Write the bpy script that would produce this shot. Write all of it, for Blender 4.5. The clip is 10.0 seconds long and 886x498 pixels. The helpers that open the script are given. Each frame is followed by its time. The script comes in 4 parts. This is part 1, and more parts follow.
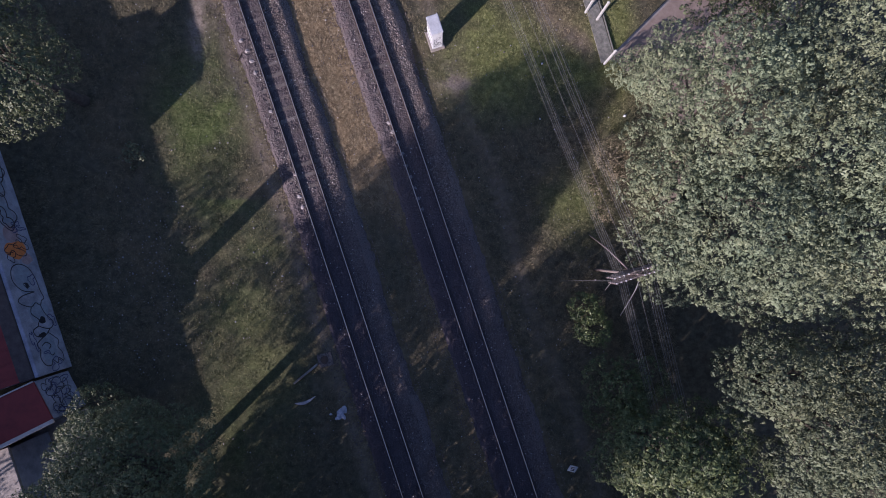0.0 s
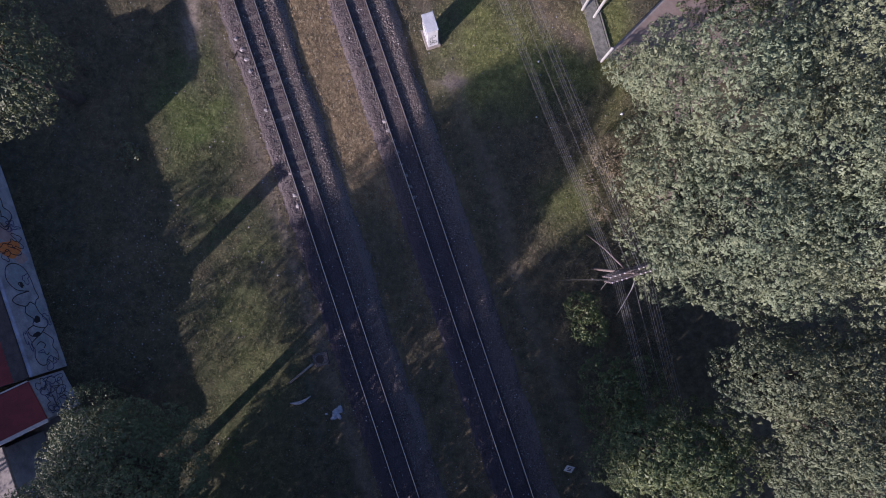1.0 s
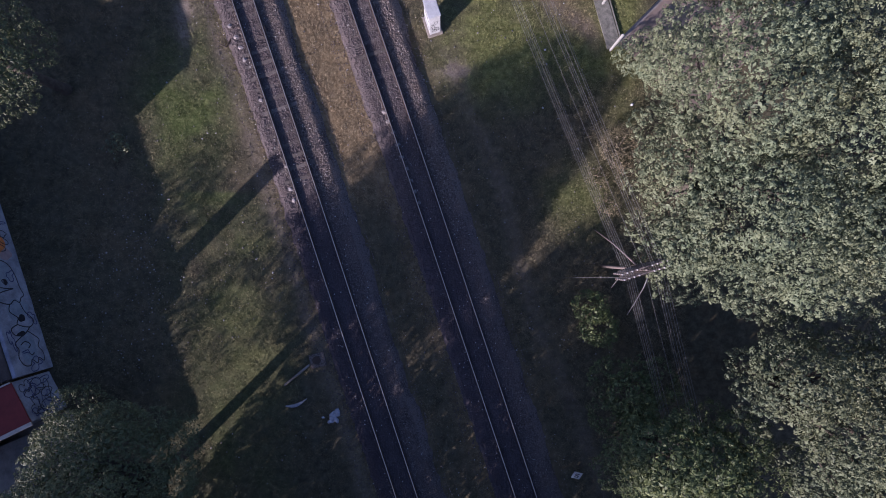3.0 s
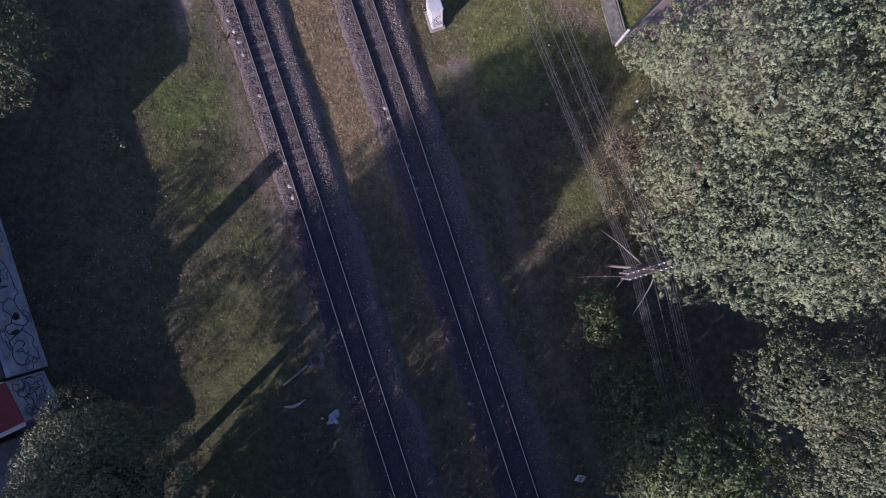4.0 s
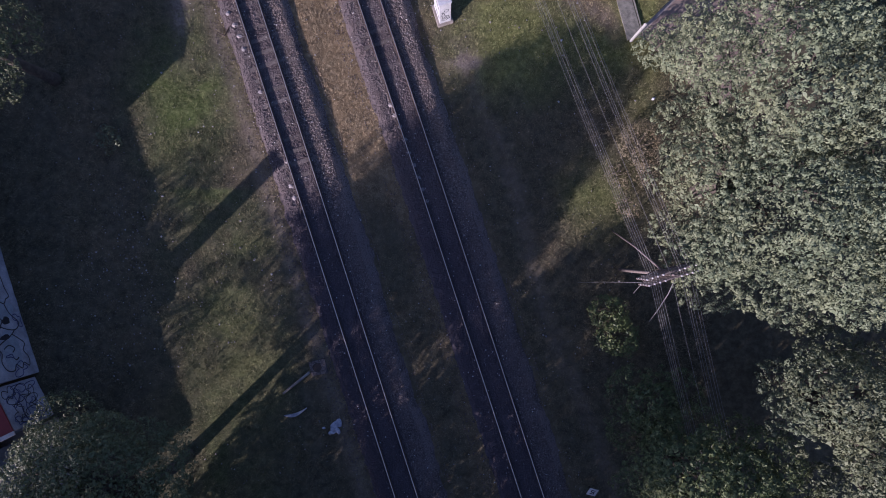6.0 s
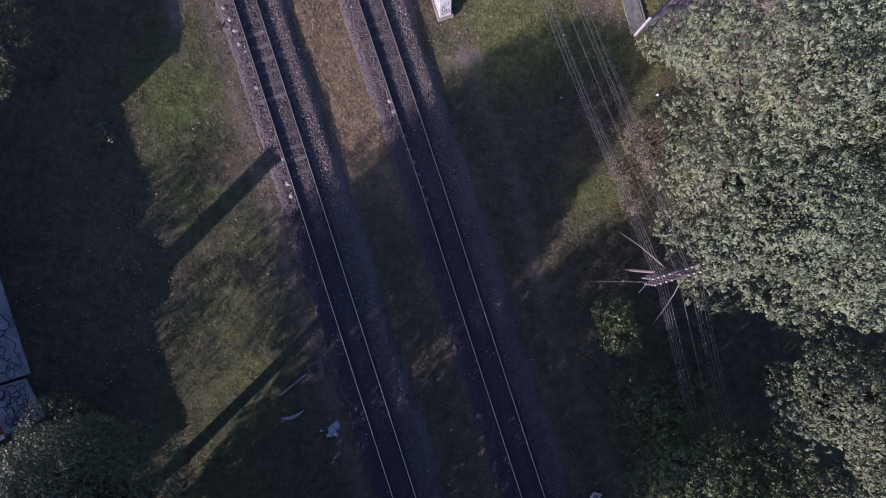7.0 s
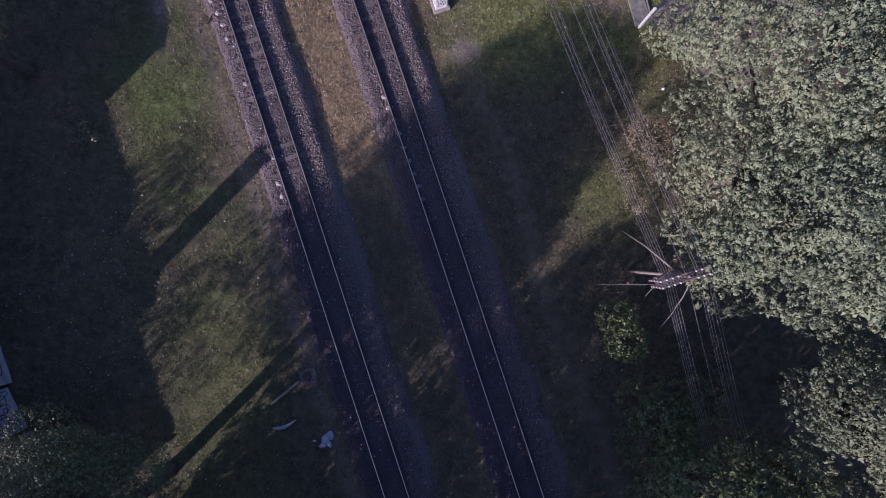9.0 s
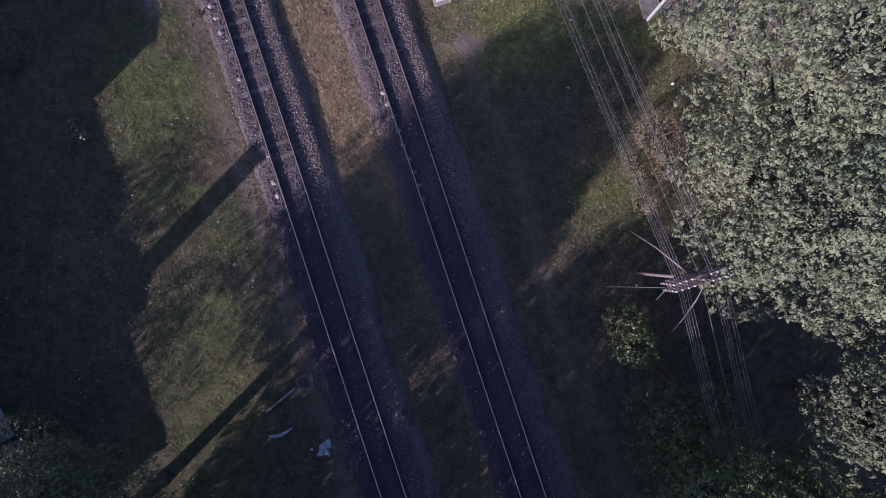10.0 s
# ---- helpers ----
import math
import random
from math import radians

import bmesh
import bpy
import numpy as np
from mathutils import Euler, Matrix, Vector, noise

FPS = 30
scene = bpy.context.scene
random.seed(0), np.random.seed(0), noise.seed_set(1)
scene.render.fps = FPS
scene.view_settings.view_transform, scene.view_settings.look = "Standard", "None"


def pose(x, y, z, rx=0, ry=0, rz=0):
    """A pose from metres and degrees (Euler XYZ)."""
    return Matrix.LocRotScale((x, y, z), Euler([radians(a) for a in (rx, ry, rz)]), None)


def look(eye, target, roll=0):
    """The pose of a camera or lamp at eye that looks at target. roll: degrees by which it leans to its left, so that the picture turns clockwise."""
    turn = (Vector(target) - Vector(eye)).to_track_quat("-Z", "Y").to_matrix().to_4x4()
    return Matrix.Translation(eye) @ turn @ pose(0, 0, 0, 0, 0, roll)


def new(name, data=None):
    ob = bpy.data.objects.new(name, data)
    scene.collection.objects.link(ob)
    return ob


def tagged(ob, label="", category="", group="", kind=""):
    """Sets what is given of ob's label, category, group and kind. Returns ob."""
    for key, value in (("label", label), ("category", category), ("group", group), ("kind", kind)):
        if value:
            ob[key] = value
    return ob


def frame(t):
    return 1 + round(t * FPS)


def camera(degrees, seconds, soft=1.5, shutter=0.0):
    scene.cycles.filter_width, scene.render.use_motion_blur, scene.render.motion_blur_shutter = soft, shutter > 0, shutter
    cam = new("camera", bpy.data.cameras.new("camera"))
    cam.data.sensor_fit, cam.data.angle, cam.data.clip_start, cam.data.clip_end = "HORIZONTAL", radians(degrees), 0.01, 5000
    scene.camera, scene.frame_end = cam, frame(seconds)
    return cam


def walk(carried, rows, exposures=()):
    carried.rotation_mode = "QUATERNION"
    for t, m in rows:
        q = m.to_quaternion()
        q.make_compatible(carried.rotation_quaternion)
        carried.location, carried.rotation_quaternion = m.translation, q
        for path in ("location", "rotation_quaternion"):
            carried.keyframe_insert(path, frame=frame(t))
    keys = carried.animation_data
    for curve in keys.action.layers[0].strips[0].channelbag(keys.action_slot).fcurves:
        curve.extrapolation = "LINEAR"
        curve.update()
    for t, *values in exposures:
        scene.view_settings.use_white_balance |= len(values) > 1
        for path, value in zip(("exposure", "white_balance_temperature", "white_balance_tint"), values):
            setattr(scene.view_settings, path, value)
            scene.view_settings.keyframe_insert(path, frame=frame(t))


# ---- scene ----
cam = camera(79.0, 10.0, 0.98)
PATH = [
    (0, -0.184, -0.076, 32.117, 0.153, -0.323, 0.082),
    (0.5, -0.008, -0.077, 32.132, 0.163, -0.308, 0.071),
    (1, 0.163, -0.108, 31.959, 0.11, -0.138, 0.061),
    (1.5, 0.244, -0.214, 31.723, 0.159, -0.004, 0.082),
    (2, 0.209, -0.289, 31.369, 0.188, 0.005, 0.083),
    (2.5, 0.165, -0.308, 30.971, 0.183, 0.007, 0.089),
    (4, 0.075, -0.431, 30.093, 0.178, 0.093, 0.309),
    (4.5, 0.06, -0.394, 29.863, 0.19, 0.237, 0.446),
    (5, -0.056, -0.351, 29.585, 0.233, 0.269, 0.519),
    (5.5, -0.203, -0.297, 29.272, 0.254, 0.25, 0.53),
    (7, -0.257, -0.353, 28.323, 0.251, 0.216, 0.522),
    (7.5, -0.185, -0.415, 28.141, 0.224, 0.3, 0.5),
    (8, -0.081, -0.451, 27.898, 0.264, 0.398, 0.507),
    (8.5, -0.045, -0.375, 27.594, 0.274, 0.4, 0.411),
    (9, -0.028, -0.317, 27.181, 0.383, 0.411, 0.242),
    (9.5, -0.07, -0.241, 26.698, 0.36, 0.37, 0.151),
    (10, -0.1, -0.227, 26.211, 0.341, 0.442, 0.136),
]
walk(cam, [(t, pose(*row)) for t, *row in PATH], [(0.0, 0.23, 5130, 31), (10.0, 0.11, 5040, 39)])

# ---- light ----
SUN_UP = 17.5
SUN_DIR = Vector((0.70 * math.cos(radians(SUN_UP)), 0.714 * math.cos(radians(SUN_UP)), -math.sin(radians(SUN_UP))))
world = bpy.data.worlds.new("sky")
scene.world = world
world.use_nodes = True
wn = world.node_tree
sky = wn.nodes.new("ShaderNodeTexSky")
sky.sky_type = "NISHITA"
sky.sun_disc = False
sky.sun_elevation = radians(SUN_UP)
sky.dust_density = 1.3
sky.sun_rotation = radians(224.4)
wn.links.new(sky.outputs[0], wn.nodes["Background"].inputs[0])
wn.nodes["Background"].inputs[1].default_value = 0.132
sun = new("sun", bpy.data.lights.new("sun", "SUN"))
sun.data.energy = 9.7
sun.data.angle = radians(0.4)
sun.data.color = (1.0, 0.83, 0.60)
sun.matrix_world = look(Vector((0, 0, 60)) - SUN_DIR, (0, 0, 60))
scene.view_settings.exposure = 0.0

# ---- materials ----


def nodes_of(name, rough=0.8, spec=0.3):
    m = bpy.data.materials.new(name)
    m.use_nodes = True
    t = m.node_tree
    b = t.nodes["Principled BSDF"]
    b.inputs["Roughness"].default_value = rough
    b.inputs["Specular IOR Level"].default_value = spec
    return m, t, b


def coord(t):
    return t.nodes.new("ShaderNodeNewGeometry").outputs["Position"]


def noise_tex(t, scale, detail=4.0, rough=0.6, vec=None, distort=0.0):
    n = t.nodes.new("ShaderNodeTexNoise")
    n.inputs["Scale"].default_value = scale
    n.inputs["Detail"].default_value = detail
    n.inputs["Roughness"].default_value = rough
    n.inputs["Distortion"].default_value = distort
    t.links.new(vec if vec else coord(t), n.inputs["Vector"])
    return n.outputs["Fac"]


def ramp(t, fac, stops):
    r = t.nodes.new("ShaderNodeValToRGB")
    e = r.color_ramp.elements
    while len(e) < len(stops):
        e.new(0.5)
    for el, (p, c) in zip(e, stops):
        el.position = p
        el.color = (*c, 1) if len(c) == 3 else c
    t.links.new(fac, r.inputs[0])
    return r.outputs[0]


def mix(t, fac, a, b, mode="MIX"):
    m = t.nodes.new("ShaderNodeMix")
    m.data_type = "RGBA"
    m.blend_type = mode
    for sock, v in ((m.inputs[0], fac), (m.inputs[6], a), (m.inputs[7], b)):
        if isinstance(v, (int, float)):
            sock.default_value = v
        elif isinstance(v, tuple):
            sock.default_value = (*v, 1)
        else:
            t.links.new(v, sock)
    return m.outputs[2]


def bump(t, b, height, strength=0.5, dist=0.02):
    n = t.nodes.new("ShaderNodeBump")
    n.inputs["Strength"].default_value = strength
    n.inputs["Distance"].default_value = dist
    t.links.new(height, n.inputs["Height"])
    t.links.new(n.outputs[0], b.inputs["Normal"])


def attribute(t, name):
    a = t.nodes.new("ShaderNodeAttribute")
    a.attribute_name = name
    return a.outputs["Fac"]


def mat_ground():
    m, t, b = nodes_of("turf_soil", 0.95, 0.1)
    green = ramp(t, noise_tex(t, 2.3, 6, 0.7), [(0.28, (0.046, 0.0415, 0.029)), (0.5, (0.080, 0.0725, 0.048)), (0.72, (0.132, 0.116, 0.081))])
    straw = ramp(t, noise_tex(t, 3.1, 6, 0.7), [(0.3, (0.10, 0.073, 0.04)), (0.55, (0.21, 0.155, 0.088)), (0.75, (0.33, 0.255, 0.155))])
    soil = ramp(t, noise_tex(t, 9, 5, 0.7), [(0.3, (0.12, 0.094, 0.07)), (0.7, (0.27, 0.225, 0.18))])
    lush = ramp(t, noise_tex(t, 2.9, 6, 0.7), [(0.30, (0.041, 0.054, 0.017)), (0.5, (0.085, 0.106, 0.034)), (0.70, (0.160, 0.177, 0.068))])
    c = mix(t, attribute(t, "dry"), green, straw)
    c = mix(t, attribute(t, "lush"), c, lush)
    young = ramp(t, noise_tex(t, 3.4, 6, 0.7), [(0.3, (0.068, 0.074, 0.024)), (0.5, (0.128, 0.135, 0.046)), (0.7, (0.215, 0.212, 0.085))])
    c = mix(t, attribute(t, "fresh"), c, young)
    c = mix(t, attribute(t, "bare"), c, soil)
    thin = ramp(t, noise_tex(t, 1.6, 5, 0.75), [(0.34, (0.66, 0.66, 0.66)), (0.62, (1.02, 1.02, 1.02))])
    c = mix(t, 1.0, c, thin, "MULTIPLY")
    t.links.new(c, b.inputs["Base Color"])
    bump(t, b, noise_tex(t, 22, 5, 0.75), 0.6, 0.04)
    return m


def mat_grass():
    m, t, b = nodes_of("grass_blades", 0.75, 0.2)
    isl = t.nodes.new("ShaderNodeNewGeometry").outputs["Random Per Island"]
    green = ramp(t, isl, [(0.0, (0.062, 0.060, 0.033)), (0.5, (0.112, 0.105, 0.058)), (1.0, (0.195, 0.168, 0.103))])
    straw = ramp(t, isl, [(0.0, (0.18, 0.133, 0.077)), (0.5, (0.295, 0.222, 0.131)), (1.0, (0.42, 0.337, 0.215))])
    patch = noise_tex(t, 0.7, 3)
    lush = ramp(t, isl, [(0.0, (0.058, 0.073, 0.022)), (0.5, (0.122, 0.144, 0.047)), (1.0, (0.22, 0.23, 0.094))])
    c = mix(t, attribute(t, "dry"), green, straw)
    c = mix(t, ramp(t, patch, [(0.42, (0, 0, 0)), (0.65, (0.22, 0.22, 0.22))]), c, straw)
    c = mix(t, attribute(t, "lush"), c, lush)
    young = ramp(t, isl, [(0.0, (0.082, 0.092, 0.028)), (0.5, (0.168, 0.178, 0.064)), (1.0, (0.285, 0.28, 0.125))])
    c = mix(t, attribute(t, "fresh"), c, young)
    thin = ramp(t, noise_tex(t, 1.6, 5, 0.75), [(0.34, (0.66, 0.66, 0.66)), (0.62, (1.02, 1.02, 1.02))])
    c = mix(t, 1.0, c, thin, "MULTIPLY")
    t.links.new(c, b.inputs["Base Color"])
    return m


def mat_ballast(name="ballast_bed"):
    m, t, b = nodes_of(name, 0.9, 0.2)
    v = t.nodes.new("ShaderNodeTexVoronoi")
    v.inputs["Scale"].default_value = 16
    t.links.new(coord(t), v.inputs["Vector"])
    col = ramp(t, v.outputs["Distance"], [(0.0, (0.20, 0.172, 0.155)), (0.5, (0.12, 0.10, 0.092)), (0.8, (0.04, 0.034, 0.033))])
    rust = noise_tex(t, 1.4, 4)
    col = mix(t, ramp(t, rust, [(0.4, (0, 0, 0)), (0.7, (0.6, 0.6, 0.6))]), col, (0.15, 0.11, 0.088))
    col = mix(t, attribute(t, "dark_tint"), col, (0.064, 0.053, 0.063))
    t.links.new(col, b.inputs["Base Color"])
    bump(t, b, v.outputs["Distance"], -1.0, 0.06)
    return m


def mat_stones(name, dark, light):
    m, t, b = nodes_of(name, 0.85, 0.25)
    isl = t.nodes.new("ShaderNodeNewGeometry").outputs["Random Per Island"]
    mid = tuple((p + q) / 2 for p, q in zip(dark, light))
    c = ramp(t, isl, [(0.0, dark), (0.6, mid), (1.0, light)])
    big = noise_tex(t, 1.1, 3)
    c = mix(t, ramp(t, big, [(0.4, (0, 0, 0)), (0.7, (0.5, 0.5, 0.5))]), c, (0.17, 0.125, 0.10))
    c = mix(t, attribute(t, "dark_tint"), c, (0.070, 0.057, 0.068))
    t.links.new(c, b.inputs["Base Color"])
    return m


def mat_plain(name, dark, light, scale=6.0, rough=0.8, spec=0.3, metal=0.0, bumps=0.3, fine=60.0):
    m, t, b = nodes_of(name, rough, spec)
    b.inputs["Metallic"].default_value = metal
    c = ramp(t, noise_tex(t, scale, 6, 0.7), [(0.3, dark), (0.7, light)])
    g = ramp(t, noise_tex(t, fine, 3, 0.6), [(0.3, (0.75, 0.75, 0.75)), (0.7, (1.1, 1.1, 1.1))])
    c = mix(t, 1.0, c, g, "MULTIPLY")
    t.links.new(c, b.inputs["Base Color"])
    if bumps:
        bump(t, b, noise_tex(t, fine, 4, 0.7), bumps, 0.01)
    return m


def mat_leaf(name, dark, mid, light, spec=0.35):
    m, t, b = nodes_of(name, 0.55, spec)
    isl = t.nodes.new("ShaderNodeNewGeometry").outputs["Random Per Island"]
    c = ramp(t, isl, [(0.0, dark), (0.45, mid), (1.0, light)])
    big = noise_tex(t, 0.9, 3)
    c = mix(t, ramp(t, big, [(0.35, (0, 0, 0)), (0.75, (0.55, 0.55, 0.55))]), c, tuple(q * 1.1 for q in (mid[0] * 1.2, mid[1], mid[2] * 0.8)))
    cast = noise_tex(t, 0.28, 2)
    c = mix(t, ramp(t, cast, [(0.4, (0.0, 0.0, 0.0)), (0.6, (0.4, 0.4, 0.4))]), c, (mid[0] * 0.82, mid[1] * 0.97, mid[2] * 1.04))
    t.links.new(c, b.inputs["Base Color"])
    through_light = t.nodes.new("ShaderNodeBsdfTranslucent")
    t.links.new(c, through_light.inputs["Color"])
    both = t.nodes.new("ShaderNodeMixShader")
    both.inputs[0].default_value = 0.06
    t.links.new(b.outputs[0], both.inputs[1])
    t.links.new(through_light.outputs[0], both.inputs[2])
    t.links.new(both.outputs[0], t.nodes["Material Output"].inputs["Surface"])
    return m


def mat_sleeper():
    m, t, b = nodes_of("weathered_concrete_sleeper", 0.9, 0.2)
    rnd = t.nodes.new("ShaderNodeObjectInfo").outputs["Random"]
    c = ramp(t, rnd, [(0.0, (0.10, 0.088, 0.08)), (0.8, (0.15, 0.13, 0.12)), (1.0, (0.19, 0.17, 0.16))])
    n = ramp(t, noise_tex(t, 7, 6, 0.75), [(0.3, (0.62, 0.58, 0.55)), (0.7, (1.05, 1.05, 1.05))])
    c = mix(t, 1.0, c, n, "MULTIPLY")
    t.links.new(c, b.inputs["Base Color"])
    bump(t, b, noise_tex(t, 40, 4), 0.4, 0.01)
    return m


M_GROUND = mat_ground()
M_GRASS = mat_grass()
M_BALLAST = mat_ballast()
M_STONE = mat_stones("ballast_stone", (0.068, 0.057, 0.052), (0.28, 0.237, 0.218))
M_SLEEPER = mat_sleeper()
M_RAIL = mat_plain("rusty_rail_steel", (0.05, 0.032, 0.025), (0.11, 0.07, 0.05), 12, 0.7, 0.4)
M_HEAD = mat_plain("polished_rail_head", (0.66, 0.57, 0.48), (0.80, 0.70, 0.60), 9, 0.42, 0.5, 1.0, 0.05)
M_BARK = mat_plain("bark", (0.045, 0.037, 0.030), (0.11, 0.092, 0.076), 5, 0.95, 0.1, 0, 1.0, 25)
M_LEAF_GREY = mat_leaf("grey_green_leaves", (0.078, 0.095, 0.053), (0.115, 0.135, 0.078), (0.157, 0.175, 0.108), 0.2)
M_LEAF_DARK = mat_leaf("dark_green_leaves", (0.034, 0.043, 0.019), (0.068, 0.081, 0.035), (0.145, 0.155, 0.076), 0.3)
M_LEAF_OLIVE = mat_leaf("olive_leaves", (0.062, 0.073, 0.040), (0.090, 0.104, 0.059), (0.120, 0.133, 0.080), 0.2)
M_LEAF_GLOSSY = mat_leaf("glossy_green_leaves", (0.022, 0.033, 0.011), (0.058, 0.077, 0.027), (0.19, 0.21, 0.09), 0.3)
M_LEAF_YELLOW = mat_leaf("yellow_green_leaves", (0.030, 0.044, 0.014), (0.062, 0.084, 0.026), (0.13, 0.145, 0.05))
M_LEAF_BROWN = mat_leaf("brownish_scrub_leaves", (0.070, 0.062, 0.036), (0.118, 0.100, 0.060), (0.165, 0.142, 0.088))
M_CONCRETE = mat_plain("painted_concrete", (0.155, 0.155, 0.19), (0.36, 0.365, 0.43), 1.3, 0.85)
M_CAPPING = mat_plain("grimy_cement_capping", (0.045, 0.036, 0.033), (0.085, 0.07, 0.064), 3, 0.9)
M_RED = mat_plain("red_painted_roof_sheet", (0.13, 0.018, 0.016), (0.21, 0.03, 0.026), 1.5, 0.55, 0.4, 0, 0.1)
M_CREAM = mat_plain("cream_fascia_board", (0.38, 0.33, 0.30), (0.55, 0.49, 0.46), 5, 0.7)
M_INK = mat_plain("black_spray_paint", (0.012, 0.012, 0.018), (0.03, 0.03, 0.04), 8, 0.6)
M_BLUE = mat_plain("dark_blue_spray_paint", (0.02, 0.025, 0.09), (0.04, 0.05, 0.15), 8, 0.6)
M_SPRAY_ORANGE = mat_plain("orange_spray_paint", (0.40, 0.13, 0.04), (0.60, 0.22, 0.07), 8, 0.7)
M_FADED = mat_plain("faded_blue_grey_paint", (0.17, 0.19, 0.235), (0.27, 0.30, 0.36), 2.5, 0.85)
M_BLUSH = mat_plain("faded_pinkish_paint", (0.24, 0.17, 0.18), (0.36, 0.27, 0.28), 2.5, 0.85)
M_WHITE = mat_plain("white_weathered_paint", (0.34, 0.34, 0.35), (0.52, 0.52, 0.54), 3, 0.6, 0.4, 0, 0.1)
M_POST = mat_plain("chalky_white_post_paint", (0.24, 0.235, 0.22), (0.36, 0.355, 0.34), 6, 0.8)
M_ASPHALT = mat_plain("pinkish_worn_asphalt", (0.16, 0.122, 0.102), (0.25, 0.195, 0.165), 2, 0.9, 0.2, 0, 0.5, 90)
M_PATH = mat_plain("grey_concrete_path", (0.09, 0.088, 0.074), (0.25, 0.235, 0.20), 4.5, 0.9, 0.2, 0, 0.4, 70)
M_KERB = mat_plain("pale_kerb_stone", (0.16, 0.14, 0.125), (0.32, 0.28, 0.25), 3, 0.9)
M_WOOD = mat_plain("silvered_timber", (0.10, 0.08, 0.072), (0.21, 0.17, 0.155), 9, 0.85, 0.2, 0, 0.5, 50)
M_WIRE = mat_plain("galvanised_wire", (0.10, 0.097, 0.095), (0.17, 0.163, 0.158), 9, 0.5, 0.5, 0.0, 0.0)
M_PORCELAIN = mat_plain("white_porcelain", (0.28, 0.265, 0.26), (0.46, 0.44, 0.44), 9, 0.2, 0.6, 0, 0)
M_CLOTH = mat_plain("pale_discarded_cloth", (0.20, 0.20, 0.24), (0.46, 0.46, 0.52), 6, 0.9)
M_IRON = mat_plain("dark_rusted_iron", (0.03, 0.022, 0.018), (0.07, 0.05, 0.04), 20, 0.8)

# ---- building helpers ----
random.seed(7)


def mesh_object(name, verts, faces, material, parent=None, label="", smooth=False):
    me = bpy.data.meshes.new(name)
    me.from_pydata([tuple(v) for v in verts], [], [tuple(f) for f in faces])
    me.materials.append(material)
    if smooth:
        me.polygons.foreach_set("use_smooth", [True] * len(me.polygons))
    ob = new(name, me)
    if parent:
        ob.parent = parent
    if label:
        ob["label"] = label
    return ob


def quads_object(name, verts, quads, material, parent=None, label=""):
    """A mesh from numpy arrays of vertices and four-cornered faces."""
    me = bpy.data.meshes.new(name)
    me.vertices.add(len(verts))
    me.vertices.foreach_set("co", np.asarray(verts, dtype=np.float32).ravel())
    n, k = quads.shape
    me.loops.add(n * k)
    me.loops.foreach_set("vertex_index", quads.astype(np.int32).ravel())
    me.polygons.add(n)
    me.polygons.foreach_set("loop_start", np.arange(0, n * k, k, dtype=np.int32))
    me.update(calc_edges=True)
    me.validate()
    me.materials.append(material)
    ob = new(name, me)
    if parent:
        ob.parent = parent
    if label:
        ob["label"] = label
    return ob


def part(name, bm, material, parent=None, label=""):
    me = bpy.data.meshes.new(name)
    bm.to_mesh(me)
    bm.free()
    me.materials.append(material)
    ob = new(name, me)
    if parent:
        ob.parent = parent
    if label:
        ob["label"] = label
    return ob


def empty(name, m):
    ob = new(name)
    ob.matrix_world = m
    ob.empty_display_size = 0.2
    return ob


def box(bm, cx, cy, cz, sx, sy, sz, turn=0.0, bevel=0.0):
    """Adds a box, centred, with bevelled edges, to bm."""
    made = bmesh.ops.create_cube(bm, size=1.0)
    bmesh.ops.transform(bm, verts=made["verts"], matrix=pose(cx, cy, cz, 0, 0, turn) @ Matrix.Diagonal((sx, sy, sz, 1)))
    if bevel:
        edges = list({e for v in made["verts"] for e in v.link_edges})
        bmesh.ops.bevel(bm, geom=edges, offset=bevel, segments=2, affect="EDGES")
    return bm


def tube(points, radii, sides=8, verts=None, faces=None):
    """A tapered tube along points."""
    verts = [] if verts is None else verts
    faces = [] if faces is None else faces
    pts = [Vector(p) for p in points]
    base = len(verts)
    for i, p in enumerate(pts):
        d = (pts[min(i + 1, len(pts) - 1)] - pts[max(i - 1, 0)]).normalized()
        side = d.cross(Vector((0.31, 0.17, 0.93)) if abs(d.z) < 0.9 else Vector((1, 0, 0))).normalized()
        up = side.cross(d)
        for k in range(sides):
            a = 2 * math.pi * k / sides
            verts.append(p + radii[i] * (math.cos(a) * side + math.sin(a) * up))
    for i in range(len(pts) - 1):
        for k in range(sides):
            a, b = base + i * sides + k, base + i * sides + (k + 1) % sides
            faces.append((a, b, b + sides, a + sides))
    faces.append(tuple(base + k for k in reversed(range(sides))))
    faces.append(tuple(base + (len(pts) - 1) * sides + k for k in range(sides)))
    return verts, faces


# ---- railway geometry ----


def left_x(y):
    return -6.61 - 0.3298 * y - 0.0003 * y * y + 0.0004 * np.minimum(y, 0) ** 2


def right_x(y):
    return 0.045 - 0.3363 * y - 0.00043 * y * y + 0.0004 * np.minimum(y, 0) ** 2


def across(line, y):
    """A point of a track's middle line and the unit vector across it, to the right."""
    d = Vector((line(y + 0.05) - line(y - 0.05), 0.1, 0)).normalized()
    return Vector((line(y), y, 0)), Vector((d.y, -d.x, 0)), d


def off_track(x, y):
    """Distance from a track's middle, for arrays, to the left and the right track."""
    return (x - left_x(y)) * 0.949, (x - right_x(y)) * 0.949


# ---- ground ----


def axis(inner, step, outer):
    a = list(np.arange(0, inner + step / 2, step))
    s = step
    while a[-1] < outer:
        s *= 1.35
        a.append(a[-1] + s)
    return np.array([-q for q in reversed(a[1:])] + a)


